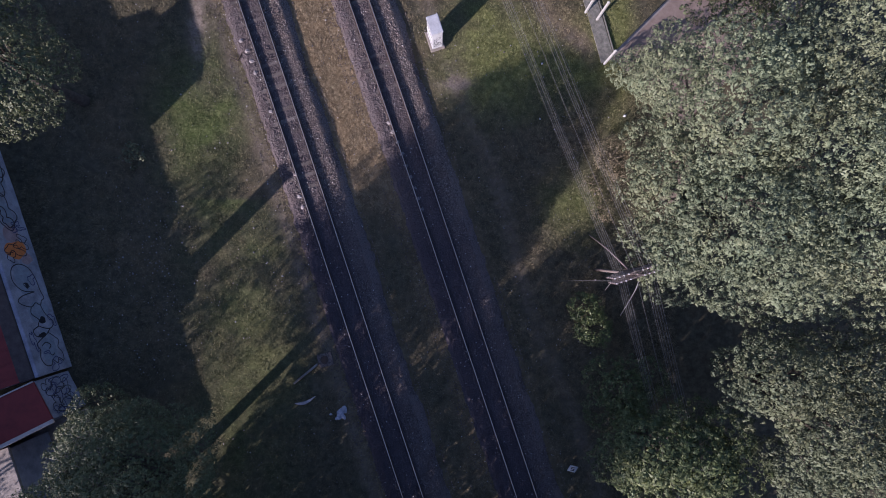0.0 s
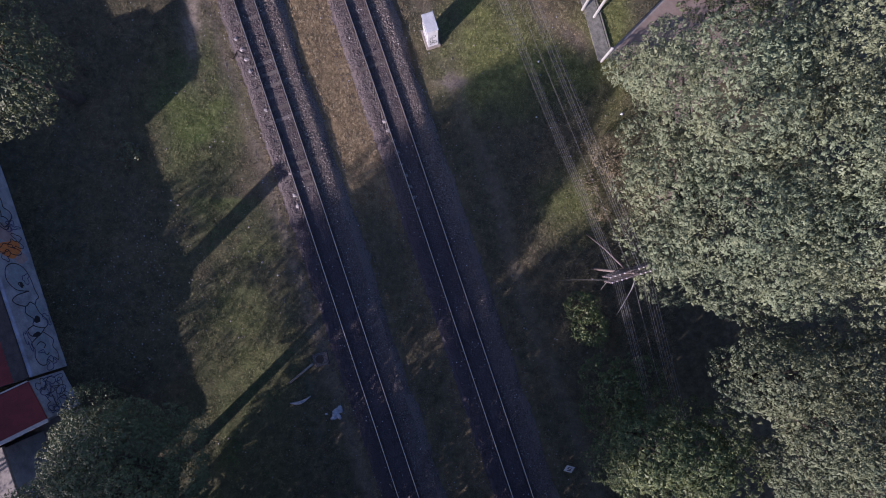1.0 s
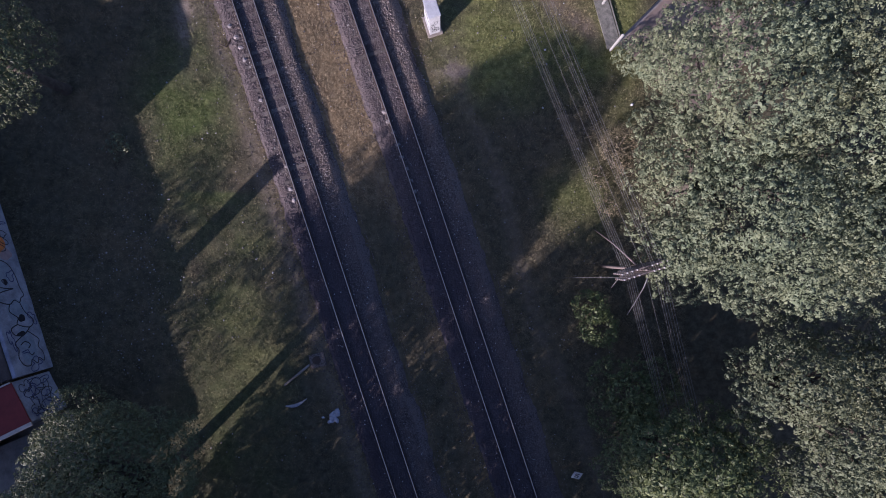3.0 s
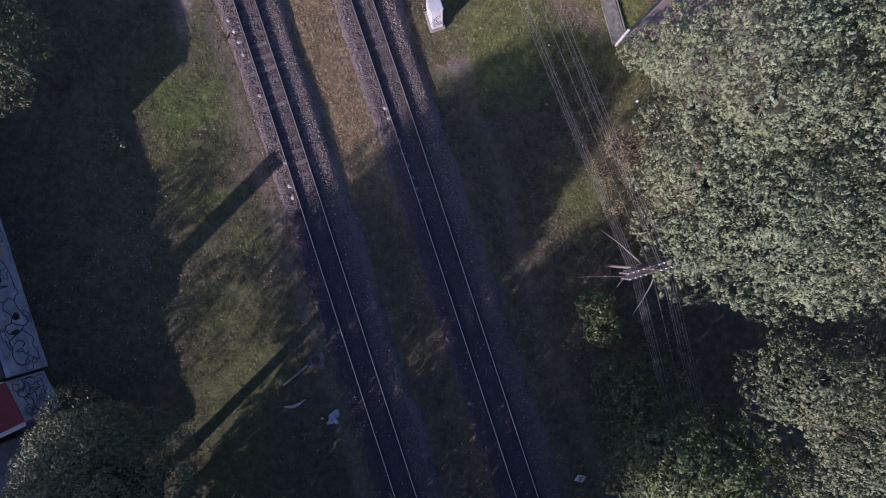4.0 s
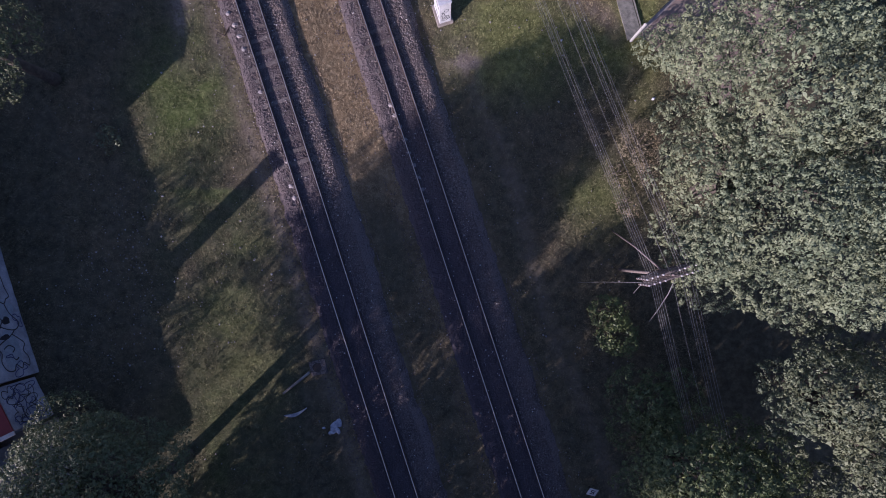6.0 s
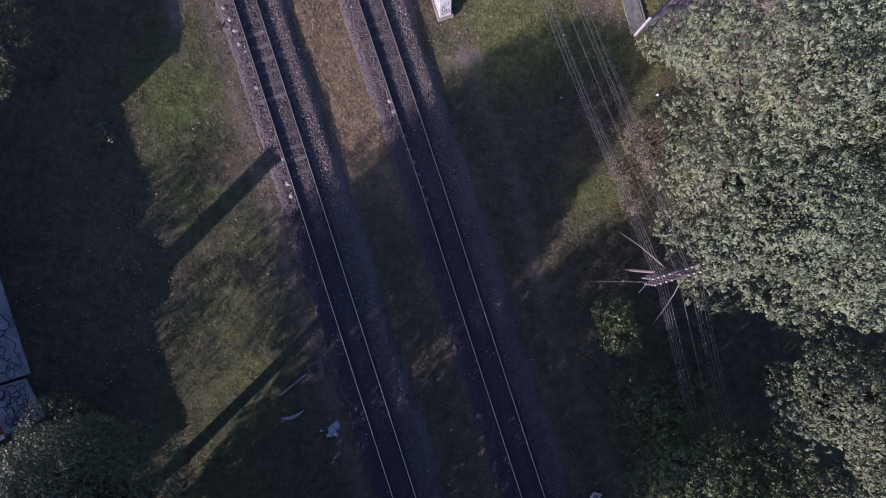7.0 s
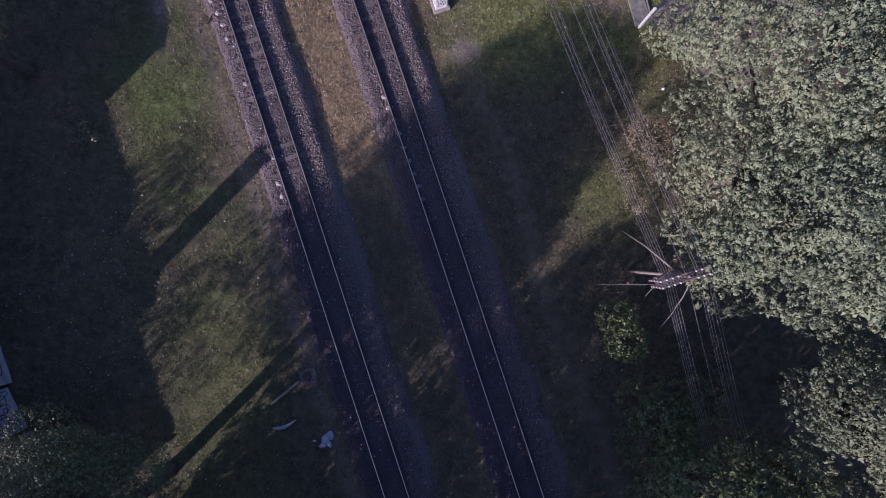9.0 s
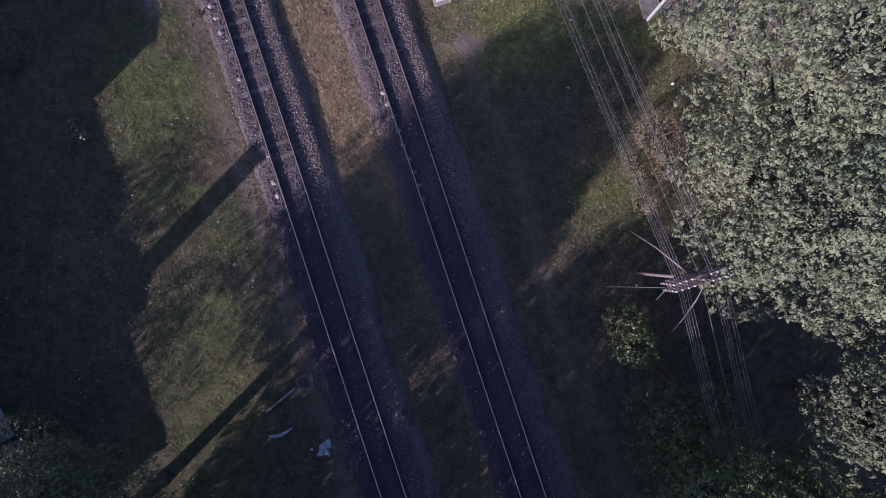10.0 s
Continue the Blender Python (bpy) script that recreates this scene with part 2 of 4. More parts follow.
def value_noise(x, y, scale, seed):
    """Smooth noise of 0 to 1, for arrays."""
    r = np.random.default_rng(seed).random((64, 64))
    u, v = x / scale, y / scale
    i, j = np.floor(u).astype(int), np.floor(v).astype(int)
    fu, fv = u - i, v - j
    fu, fv = fu * fu * (3 - 2 * fu), fv * fv * (3 - 2 * fv)
    g = lambda p, q: r[p % 64, q % 64]
    return (g(i, j) * (1 - fu) + g(i + 1, j) * fu) * (1 - fv) + (g(i, j + 1) * (1 - fu) + g(i + 1, j + 1) * fu) * fv


def smooth_band(d, lo, hi):
    return np.clip((d - lo) / (hi - lo), 0, 1)


def worn_streak(x, y):
    """Trodden line that slants across the bank from the cabinet to the footpath."""
    along = (x - 5.8) * 0.655 - (y - 14.8) * 0.756
    aside = (x - 5.8) * 0.756 + (y - 14.8) * 0.655 + 0.25 * np.sin(along * 1.3)
    return np.exp(-(aside / 0.62) ** 2) * smooth_band(along, -3.0, 0.0) * (1 - smooth_band(along, 3.4, 5.2))


def dryness(x, y):
    dl, dr = off_track(x, y)
    # Straw between the tracks is cut back southwards to keep that stretch dark.
    between = smooth_band(dl, 0.9, 1.6) * smooth_band(-dr, 0.9, 1.4) * (0.08 + 0.92 * smooth_band(y, 0.5, 5.0))
    straw = 0.85 * np.exp(-(((x - 7.9) / 1.2) ** 2 + ((y - 13.0) / 1.5) ** 2))
    near = 1 - smooth_band(np.minimum(np.abs(dl), np.abs(dr)), 1.5, 2.8)
    n = value_noise(x, y, 1.7, 3) * 0.6 + value_noise(x, y, 0.6, 4) * 0.4
    return np.clip(0.95 * between + straw + 0.6 * worn_streak(x, y) + 0.55 * near + 0.6 * (n - 0.5), 0, 1)


def lushness(x, y):
    n = value_noise(x, y, 1.4, 13) * 0.6 + value_noise(x, y, 0.5, 14) * 0.4
    west = 1.0 * np.exp(-(((x + 14.4) / 2.8) ** 2 + ((y - 8.0) / 4.5) ** 2))
    south = 0.5 * np.exp(-((x + 12.0) / 3.5) ** 2) * (y < 3)
    east = 0.6 * np.exp(-(((x - 5.4) / 2.2) ** 2 + ((y - 11.0) / 3.0) ** 2))
    wedge = 0.6 * np.exp(-(((x - 8.0) / 2.3) ** 2 + ((y - 2.6) / 2.4) ** 2))
    return np.clip((west + south + east + wedge) * (0.25 + 1.5 * n) - 0.1, 0, 1)


def freshness(x, y):
    """Bright young grass: the bank by the cabinet, the road verge, the edge of the trees and the sunny southern patch."""
    n = value_noise(x, y, 0.9, 15) * 0.6 + value_noise(x, y, 0.4, 16) * 0.4
    east = 1.6 * np.exp(-(((x - 2.8) / 2.9) ** 2 + ((y - 11.8) / 3.2) ** 2)) + 0.45 * np.exp(-(((x - 6.8) / 2.4) ** 2 + ((y - 10.6) / 2.2) ** 2))
    bank = 0.8 * np.exp(-(((x - 8.6) / 1.6) ** 2 + ((y - 11.8) / 3.0) ** 2))
    edge = 0.6 * np.exp(-(((x - 10.5) / 1.1) ** 2 + ((y - 8.2) / 3.2) ** 2))
    wedge = 0.55 * np.exp(-(((x - 8.0) / 2.3) ** 2 + ((y - 2.6) / 2.4) ** 2))
    south = 0.45 * np.exp(-(((x + 10.6) / 3.0) ** 2 + ((y + 6.0) / 3.6) ** 2))
    verge = 1.3 * np.exp(-(((x - 10.5) / 0.9) ** 2 + ((y - 13.4) / 2.2) ** 2))
    return np.clip((east + bank + edge + wedge + south + verge) * (0.3 + 1.3 * n) * (1 - 0.8 * worn_streak(x, y)) - 0.08, 0, 1)


def bareness(x, y):
    dl, dr = off_track(x, y)
    n = value_noise(x, y, 0.9, 8) * 0.5 + value_noise(x, y, 0.3, 9) * 0.5
    trail = np.exp(-((dr - 4.0 - 0.25 * np.sin(y * 0.4)) / 0.45) ** 2) * 0.4
    pale = np.exp(-(((x - 0.8) / 0.95) ** 2 + ((y - 9.9) / 0.42) ** 2)) * 1.2
    edge = np.exp(-((dl + 2.2) / 0.42) ** 2) * 0.5
    gravel = 1.3 * np.exp(-(((x + 14.7) / 0.55) ** 2 + ((y - 13.4) / 2.2) ** 2))
    worn = 0.6 * worn_streak(x, y) + 0.2 * np.exp(-(((x - 1.0) / 0.6) ** 2 + ((y - 11.8) / 1.7) ** 2))
    return np.clip((trail + pale + edge + gravel + worn) * (0.5 + n), 0, 1)


def ground_z(x, y):
    lump = 0.10 * (value_noise(x, y, 3.1, 1) - 0.5) + 0.05 * (value_noise(x, y, 0.8, 2) - 0.5) + 0.03 * (value_noise(x, y, 0.35, 5) - 0.5)
    dl, dr = off_track(x, y)
    calm = smooth_band(np.minimum(np.abs(dl), np.abs(dr)), 1.0, 2.2)
    return lump * calm - 0.02


gx, gy = axis(32, 0.22, 1800), axis(24, 0.22, 1800)
GX, GY = np.meshgrid(gx, gy)
GZ = ground_z(GX, GY)
gi = np.arange(GX.size).reshape(GX.shape)
g_quads = np.stack([gi[:-1, :-1], gi[:-1, 1:], gi[1:, 1:], gi[1:, :-1]], -1).reshape(-1, 4)
ground = quads_object("ground", np.stack([GX, GY, GZ], -1).reshape(-1, 3), g_quads, M_GROUND)
tagged(ground, "rough trackside turf, green, straw and bare soil", "ground", kind="structure")
for key, values in (("dry", dryness(GX, GY)), ("bare", bareness(GX, GY)), ("lush", lushness(GX, GY)), ("fresh", freshness(GX, GY))):
    ground.data.attributes.new(key, "FLOAT", "POINT").data.foreach_set("value", values.ravel().astype(np.float32))
ground.data.polygons.foreach_set("use_smooth", [True] * len(ground.data.polygons))


# ---- trees ----


def leaf_cloud(centres, radii, outward, per, size, gen, up=0.35, slim=0.5):
    """Leaf quads in rounded sprays about clump centres: arrays of vertices and faces."""
    n = len(centres) * per
    e = gen.normal(size=(len(centres), 3))
    e /= np.linalg.norm(e, axis=1)[:, None]
    c, e = np.repeat(centres, per, 0), np.repeat(e, per, 0)
    r = np.repeat(radii, per)[:, None]
    o = np.repeat(outward, per, 0)
    u = gen.normal(size=(n, 3)) + 0.7 * o + np.array([0, 0, up])
    u /= np.linalg.norm(u, axis=1)[:, None]
    p = c + u * r * gen.uniform(0.8, 1.05, (n, 1)) + e * (u * e).sum(1)[:, None] * r * 1.1
    nrm = u + 0.2 * gen.normal(size=(n, 3)) + np.array([0, 0, 0.25])
    nrm /= np.linalg.norm(nrm, axis=1)[:, None]
    a = np.cross(nrm, gen.normal(size=(n, 3)))
    a /= np.linalg.norm(a, axis=1)[:, None] + 1e-9
    b = np.cross(nrm, a)
    s = size * gen.uniform(0.65, 1.3, (n, 1))
    v = np.stack([p - a * s, p - b * s * slim + nrm * s * 0.12, p + a * s, p + b * s * slim + nrm * s * 0.12], 1).reshape(-1, 3)
    return v, np.arange(4 * n).reshape(-1, 4)


def thinned(p, gap, gen):
    """Picks points that keep about gap apart from one another."""
    order = gen.permutation(len(p))
    need = gap * gen.uniform(0.75, 1.2, len(p))
    cells, kept = {}, []
    key = np.floor(p / (gap * 1.2)).astype(int)
    near = [(i, j, k) for i in (-1, 0, 1) for j in (-1, 0, 1) for k in (-1, 0, 1)]
    q = p.tolist()
    for i in order.tolist():
        x, y, z = q[i]
        kx, ky, kz = key[i].tolist()
        d2 = need[i] ** 2
        if all((q[m][0] - x) ** 2 + (q[m][1] - y) ** 2 + (q[m][2] - z) ** 2 > d2 for a, b, c in near for m in cells.get((kx + a, ky + b, kz + c), ())):
            cells.setdefault((kx, ky, kz), []).append(i)
            kept.append(i)
    return np.array(sorted(kept), int)


def crown_points(lobes, spacing, gen, low=-0.45, depth=(0.93, 1.02), hollow=0.36, rugged=1.0, inside=0.72):
    """Clump centres over the outside of a crown of several rounded lobes, with boughs standing proud and hollows between."""
    pts, outs = [], []
    for x, y, z, rx, ry, rz in lobes:
        area = 4 * math.pi * ((rx * ry) ** 1.6 / 3 + (rx * rz) ** 1.6 / 3 + (ry * rz) ** 1.6 / 3) ** (1 / 1.6)
        n = int(area / spacing ** 2 * 2.0)
        u = gen.normal(size=(n, 3))
        u /= np.linalg.norm(u, axis=1)[:, None]
        u = u[u[:, 2] > low]
        at = u * np.array([rx, ry, rz])
        lump = value_noise(at[:, 0] + 3 * x, at[:, 1] + at[:, 2] * 0.8 + 3 * y, 1.5, 21)
        bough = value_noise(at[:, 0] - at[:, 2] * 0.6 + 7 * x, at[:, 1] + 2 * z, 0.75, 23)
        fine = value_noise(at[:, 0] + 5 * z, at[:, 1] - at[:, 2] * 0.9, 0.45, 22)
        wob = 1 + rugged * (-0.21 + 0.24 * lump + 0.12 * bough + 0.05 * fine)
        p = np.array([x, y, z]) + at * (wob * gen.uniform(*depth, len(u)))[:, None]
        if depth[0] > 0.7:
            whole = (0.55 * lump + 0.55 * bough + 0.25 * fine + 0.10 * gen.random(len(u))) > hollow
            p, u = p[whole], u[whole]
        keep = np.ones(len(p), bool)
        for X, Y, Z, RX, RY, RZ in lobes:
            if (X, Y, Z) != (x, y, z):
                keep &= (((p - np.array([X, Y, Z])) / np.array([RX, RY, RZ])) ** 2).sum(1) > inside
        pts.append(p[keep])
        outs.append(u[keep])
    p, o = np.concatenate(pts), np.concatenate(outs)
    kept = thinned(p, spacing, gen)
    return p[kept], o[kept]


def boughs(lobes, gap, radius, gen, low, missing=0.12):
    """Leafy boughs that stand out of a crown's lobes: centres, radii and the way each one faces."""
    c, o = crown_points(lobes, gap, gen, low, (0.72, 0.80), 0.0, 1.35)
    whole = gen.random(len(c)) > missing
    c, o = c[whole], o[whole]
    r = radius * gen.uniform(0.65, 1.25, len(c))
    return c, r, o


def bough_points(c, r, o, spacing, gen, hollow):
    """Clump centres over the outer sides of boughs, leaving out what lies inside a neighbour."""
    pts, outs = [], []
    for m in range(len(c)):
        n = int(4 * math.pi * r[m] ** 2 / spacing ** 2 * 1.6)
        u = gen.normal(size=(n, 3))
        u /= np.linalg.norm(u, axis=1)[:, None]
        u = u[u @ (o[m] + np.array([0, 0, 0.35])) > -0.35]
        at = u * r[m] * np.array([1, 1, 0.85])
        fine = value_noise(at[:, 0] + 5 * m, at[:, 1] - at[:, 2] * 0.9 + 3 * m, 0.42, 22)
        p = c[m] + at * (0.80 + 0.34 * fine + gen.uniform(-0.06, 0.06, len(u)))[:, None]
        keep = fine + 0.2 * gen.random(len(u)) > hollow
        gap = np.linalg.norm(c - c[m], axis=1)
        for k in np.nonzero((gap < 1.9 * r.max()) & (gap > 0))[0]:
            keep &= np.linalg.norm(p - c[k], axis=1) > 0.82 * r[k]
        pts.append(p[keep])
        outs.append(0.6 * u[keep] + 0.4 * o[m])
    p, q = np.concatenate(pts), np.concatenate(outs)
    kept = thinned(p, spacing, gen)
    return p[kept], q[kept]


def tree(name, foot, lobes, leaf_material, label, spacing=0.275, per=24, size=0.052, trunk_r=0.3, seed=1, low=-0.3, fork=2.6, clump=0.112, slim=0.5, hollow=0.42, bough=0.85, open_crown=False):
    gen = np.random.default_rng(seed)
    thing = empty(name, pose(0, 0, 0))
    if bough:
        c, r, o = boughs(lobes, bough * (1.33 if hollow > 0.2 else 1.08), bough, gen, low, 0.08 if hollow > 0.2 else 0.0)
        p, o = bough_points(c, r, o, spacing, gen, hollow)
    else:
        p, o = crown_points(lobes, spacing, gen, low, hollow=hollow)
    rad = gen.uniform(0.7, 1.3, len(p)) * clump
    layers = [leaf_cloud(p, rad, o, per, size, gen, slim=slim)]
    if not open_crown:
        q, o2 = crown_points(lobes, max(spacing * 1.3, 0.36), gen, low, (0.54, 0.62), 0.0, inside=0.3)
        layers.append(leaf_cloud(q, np.full(len(q), max(clump * 2.0, 0.26)), o2, 34, size * 1.1, gen))
        d, o3 = crown_points(lobes, max(spacing * 2.6, 0.7), gen, low, (0.46, 0.56), 0.0, inside=0.1)
        layers.append(leaf_cloud(d, np.full(len(d), max(clump * 2.6, 0.5)), o3, 34, max(size * 1.6, 0.11), gen))
    verts, quads, n = [], [], 0
    for v, f in layers:
        verts.append(v)
        quads.append(f + n)
        n += len(v)
    quads_object("crown", np.concatenate(verts), np.concatenate(quads), leaf_material, thing)
    fx, fy = foot
    top = Vector((fx + gen.uniform(-0.3, 0.3), fy + gen.uniform(-0.3, 0.3), fork))
    v, f = tube([(fx, fy, -0.2), (fx + 0.02, fy, 0.25), (fx + 0.05, fy - 0.04, fork * 0.5), top], [trunk_r * 1.5, trunk_r * 1.1, trunk_r * 0.95, trunk_r * 0.85], 10)
    mesh_object("trunk", v, f, M_BARK, thing, smooth=True)
    for x, y, z, rx, ry, rz in lobes:
        for k in range(3):
            end = Vector((x + gen.uniform(-0.55, 0.55) * rx, y + gen.uniform(-0.55, 0.55) * ry, z + gen.uniform(-0.2, 0.25) * rz))
            midp = top.lerp(end, 0.5) + Vector((gen.uniform(-0.4, 0.4), gen.uniform(-0.4, 0.4), 0.5))
            v, f = tube([top - Vector((0, 0, 0.3)), midp, end], [trunk_r * 0.5, trunk_r * 0.3, 0.04], 7)
            mesh_object("limb", v, f, M_BARK, thing, smooth=True)
    return tagged(thing, label, "tree")


tree("broadleaf_tree", (13.4, 3.2), [(13.6, 1.5, 7.2, 4.6, 4.3, 4.5), (13.2, 6.3, 8.8, 3.9, 4.1, 4.5), (11.3, 3.0, 5.2, 2.6, 5.0, 3.4), (11.2, 8.5, 5.4, 2.2, 2.3, 3.2), (15.6, -0.4, 6.8, 3.3, 3.1, 4.0), (16.8, 4.4, 9.2, 3.2, 3.2, 4.2), (11.2, -0.3, 5.5, 1.8, 2.1, 2.5)], M_LEAF_GREY,
     "large sunlit grey-green broadleaf tree with a dense crown", seed=11, trunk_r=0.4)
tree("broadleaf_tree", (18.6, 9.0), [(17.8, 9.4, 9.6, 4.4, 4.2, 4.4), (21, 4.8, 10, 4, 4, 4.4)], M_LEAF_GREY,
     "tall grey-green broadleaf tree behind the others", seed=12, trunk_r=0.4)
tree("shade_tree", (15.4, 12.8), [(15.2, 12.6, 5.0, 2.4, 1.9, 2.4)], M_LEAF_DARK, "dark green tree overhanging the road", seed=18, trunk_r=0.2, low=-0.5)
tree("broadleaf_tree", (19.0, 0.6), [(20.2, 0.2, 7.6, 4.0, 4.0, 4.6)], M_LEAF_GREY, "dense grey-green broadleaf tree among its neighbours", seed=13, trunk_r=0.4)
tree("broadleaf_tree", (17.2, -6.8), [(15.9, -6.1, 6.6, 2.9, 2.7, 4.3), (18.6, -8.7, 7.0, 3.5, 2.7, 4.3), (20.4, -5.6, 6.6, 2.6, 2.0, 4.0), (17.6, -10.6, 5.6, 2.0, 2.0, 3.8), (21.6, -12.0, 7.0, 3.8, 3.6, 4.4)], M_LEAF_OLIVE,
     "grey-green broadleaf tree with a lumpy sunlit crown", seed=14, trunk_r=0.4)
tree("shade_tree", (10.4, -9.8), [(10.5, -10.0, 5.0, 3.1, 2.6, 3.9), (12.9, -10.6, 4.8, 2.2, 2.6, 3.4), (9.9, -7.8, 2.8, 1.8, 1.7, 2.1)], M_LEAF_GLOSSY,
     "dark glossy green tree, half in shade", seed=15, spacing=0.28, per=20, size=0.075, clump=0.12, slim=0.28, hollow=0.45, bough=1.0, trunk_r=0.3)
tree("shade_tree", (-14.0, -11.4), [(-14.8, -10.5, 6.2, 3.8, 3.7, 2.8), (-16.8, -12.4, 6.1, 3.4, 3.4, 2.7), (-15.8, -10.4, 7.8, 0.9, 0.9, 1.4), (-12.4, -13.4, 7.3, 1.6, 1.6, 2.0), (-13.7, -12.1, 8.0, 2.4, 2.4, 2.0), (-11.6, -14.8, 6.0, 1.2, 1.2, 1.0), (-18.0, -10.3, 5.0, 1.6, 1.6, 1.3), (-18.9, -12.0, 6.6, 1.0, 1.0, 1.0), (-18.3, -14.0, 6.8, 1.1, 1.1, 1.0), (-16.6, -14.6, 7.2, 1.0, 1.0, 1.1)], M_LEAF_DARK,
     "spreading dark green tree with a bare leaning trunk", seed=16, spacing=0.235, per=22, size=0.043, clump=0.105, hollow=0.08, bough=0.9, trunk_r=0.3, low=-0.8, fork=3.6)
tree("shade_tree", (-21.4, 8.8), [(-20.9, 8.3, 6.9, 3.5, 3.4, 2.3), (-22.6, 11.4, 7.2, 3.4, 3.4, 2.3)], M_LEAF_DARK,
     "dark green tree beside the shed, tips in the sun", seed=17, spacing=0.25, per=20, size=0.048, clump=0.10, bough=0.9, trunk_r=0.28, low=-0.6, fork=4.2)
for k, (tx, ty, tz, tr, th) in enumerate(((-10.4, -21.0, 4.8, 3.6, 4.4), (-12.4, -21.3, 5.8, 1.9, 4.6), (-3.6, -20.9, 7.6, 1.9, 5.2), (0.2, -21.4, 4.4, 3.4, 4.0), (5.0, -22.5, 5.0, 4.2, 4.4), (13.0, -21, 5.4, 4.4, 4.4))):
    tree("line_tree", (tx, ty), [(tx, ty, tz, tr, tr, th)], M_LEAF_DARK, "dark green tree in the row beside the track", seed=30 + k, spacing=0.42, per=12, size=0.13, low=-0.9, clump=0.32, hollow=0.2, bough=0)
tree("line_tree", (-17.0, -21.0), [(-17.0, -21.0, 3.4, 3.3, 3.3, 2.8), (-17.9, -21.0, 8.8, 2.2, 2.2, 1.3), (-19.6, -20.6, 5.0, 1.6, 1.6, 1.7), (-18.8, -21.0, 6.7, 0.8, 0.8, 0.6), (-16.5, -21.0, 6.9, 0.5, 0.5, 0.5)], M_LEAF_DARK, "dark green tree with a gap between two tiers of leaves", seed=29, spacing=0.42, per=12, size=0.13, low=-0.9, clump=0.32, hollow=0.1, bough=0)
tree("line_tree", (-6.1, -22.5), [(-6.1, -22.5, 8.2, 2.0, 2.0, 7.6), (-6.5, -22.3, 12.6, 2.0, 2.0, 3.0)], M_LEAF_DARK, "tallest dark green tree of the row beside the track", seed=36, spacing=0.42, per=12, size=0.13, low=-0.9, clump=0.32, hollow=0.1, bough=0)
tree("garden_tree", (-29.0, -11.8), [(-29.0, -11.8, 5.2, 2.1, 2.1, 1.9)], M_LEAF_DARK, "small dark green tree behind the shed", seed=41, spacing=0.42, per=16, size=0.09, low=-0.9, clump=0.3, hollow=0.2, bough=0, fork=3.0)
tree("gum_tree", (-31.5, -18.2), [(-28.6, -19.4, 7.2, 3.0, 3.0, 1.7)], M_LEAF_OLIVE, "open-crowned leaning tree behind the annex", seed=43, spacing=0.9, per=30, size=0.09, low=-0.9, clump=0.42, fork=4.5, trunk_r=0.2, bough=0, open_crown=True)
tree("tall_tree", (-25.2, -25.0), [(-25.7, -24.2, 11.9, 4.1, 4.1, 3.5)], M_LEAF_DARK, "tall dark green tree with a high crown", seed=40, spacing=0.36, per=18, size=0.1, low=-0.9, clump=0.3, hollow=0.0, bough=0, fork=7.5)


def bush(name, x, y, r, h, material, label, seed, spacing=0.24, size=0.07, category="bush"):
    gen = np.random.default_rng(seed)
    lobes = [(x, y, h * 0.45, r, r, h * 0.55), (x + 0.4 * r, y - 0.5 * r, h * 0.35, r * 0.7, r * 0.7, h * 0.5)]
    p, o = crown_points(lobes, spacing, gen, -0.5)
    v, f = leaf_cloud(p, gen.uniform(0.7, 1.3, len(p)) * 0.17, o, 20, size, gen)
    thing = empty(name, pose(0, 0, 0))
    quads_object("foliage", v, f, material, thing)
    tv, tf = [], []
    for k in range(5):
        a = k * 1.26
        tube([(x + 0.1 * math.cos(a), y + 0.1 * math.sin(a), -0.1), (x + 0.5 * r * math.cos(a), y + 0.5 * r * math.sin(a), h * 0.6)], [0.03, 0.012], 5, tv, tf)
    mesh_object("stems", tv, tf, M_BARK, thing)
    return tagged(thing, label, category)


bush("shrub", 8.2, -3.4, 0.7, 2.2, M_LEAF_YELLOW, "small yellow-green shrub standing in shade", 51, 0.26, 0.06)
bush("shrub", 8.6, -4.45, 0.8, 2.7, M_LEAF_YELLOW, "leafy shrub catching the sun beside its twin", 58, 0.26, 0.06)

bush("garden_bush", -19.4, -9.0, 1.15, 3.3, M_LEAF_DARK, "dense green bush against the end of the red-roofed house", 59, 0.24, 0.055)

# ---- shed and house by the line ----
WALL_TURN = math.degrees(math.atan(0.335))


def ribbon(name, points, width, material, parent, lift=0.006):
    """A painted line on a wall: points are (along, up) on the wall's outer face, which looks along local x."""
    v, f = [], []
    n = len(points)
    for i, (y, z) in enumerate(points):
        y0, z0 = points[max(i - 1, 0)]
        y1, z1 = points[min(i + 1, n - 1)]
        d = math.hypot(y1 - y0, z1 - z0) or 1.0
        oy, oz = -(z1 - z0) / d * width / 2, (y1 - y0) / d * width / 2
        v += [(lift, y - oy, z - oz), (lift, y + oy, z + oz)]
    f = [(2 * i, 2 * i + 1, 2 * i + 3, 2 * i + 2) for i in range(n - 1)]
    return mesh_object(name, v, f, material, parent)


def swirl(cy, cz, ry, rz, seed, turns=1.0, wob=0.2, n=44):
    """A wavering loop of paint."""
    g = random.Random(seed)
    a, b, c = g.uniform(0, 6), g.uniform(0, 6), g.uniform(0, 6)
    pts = []
    for i in range(n + 1):
        t = 2 * math.pi * turns * i / n
        k = 1 + wob * math.sin(2 * t + a) + wob * 0.7 * math.sin(3 * t + b) + wob * 0.4 * math.sin(5 * t + c)
        pts.append((cy + ry * k * math.cos(t), min(2.6, max(0.08, cz + rz * k * math.sin(t)))))
    return pts


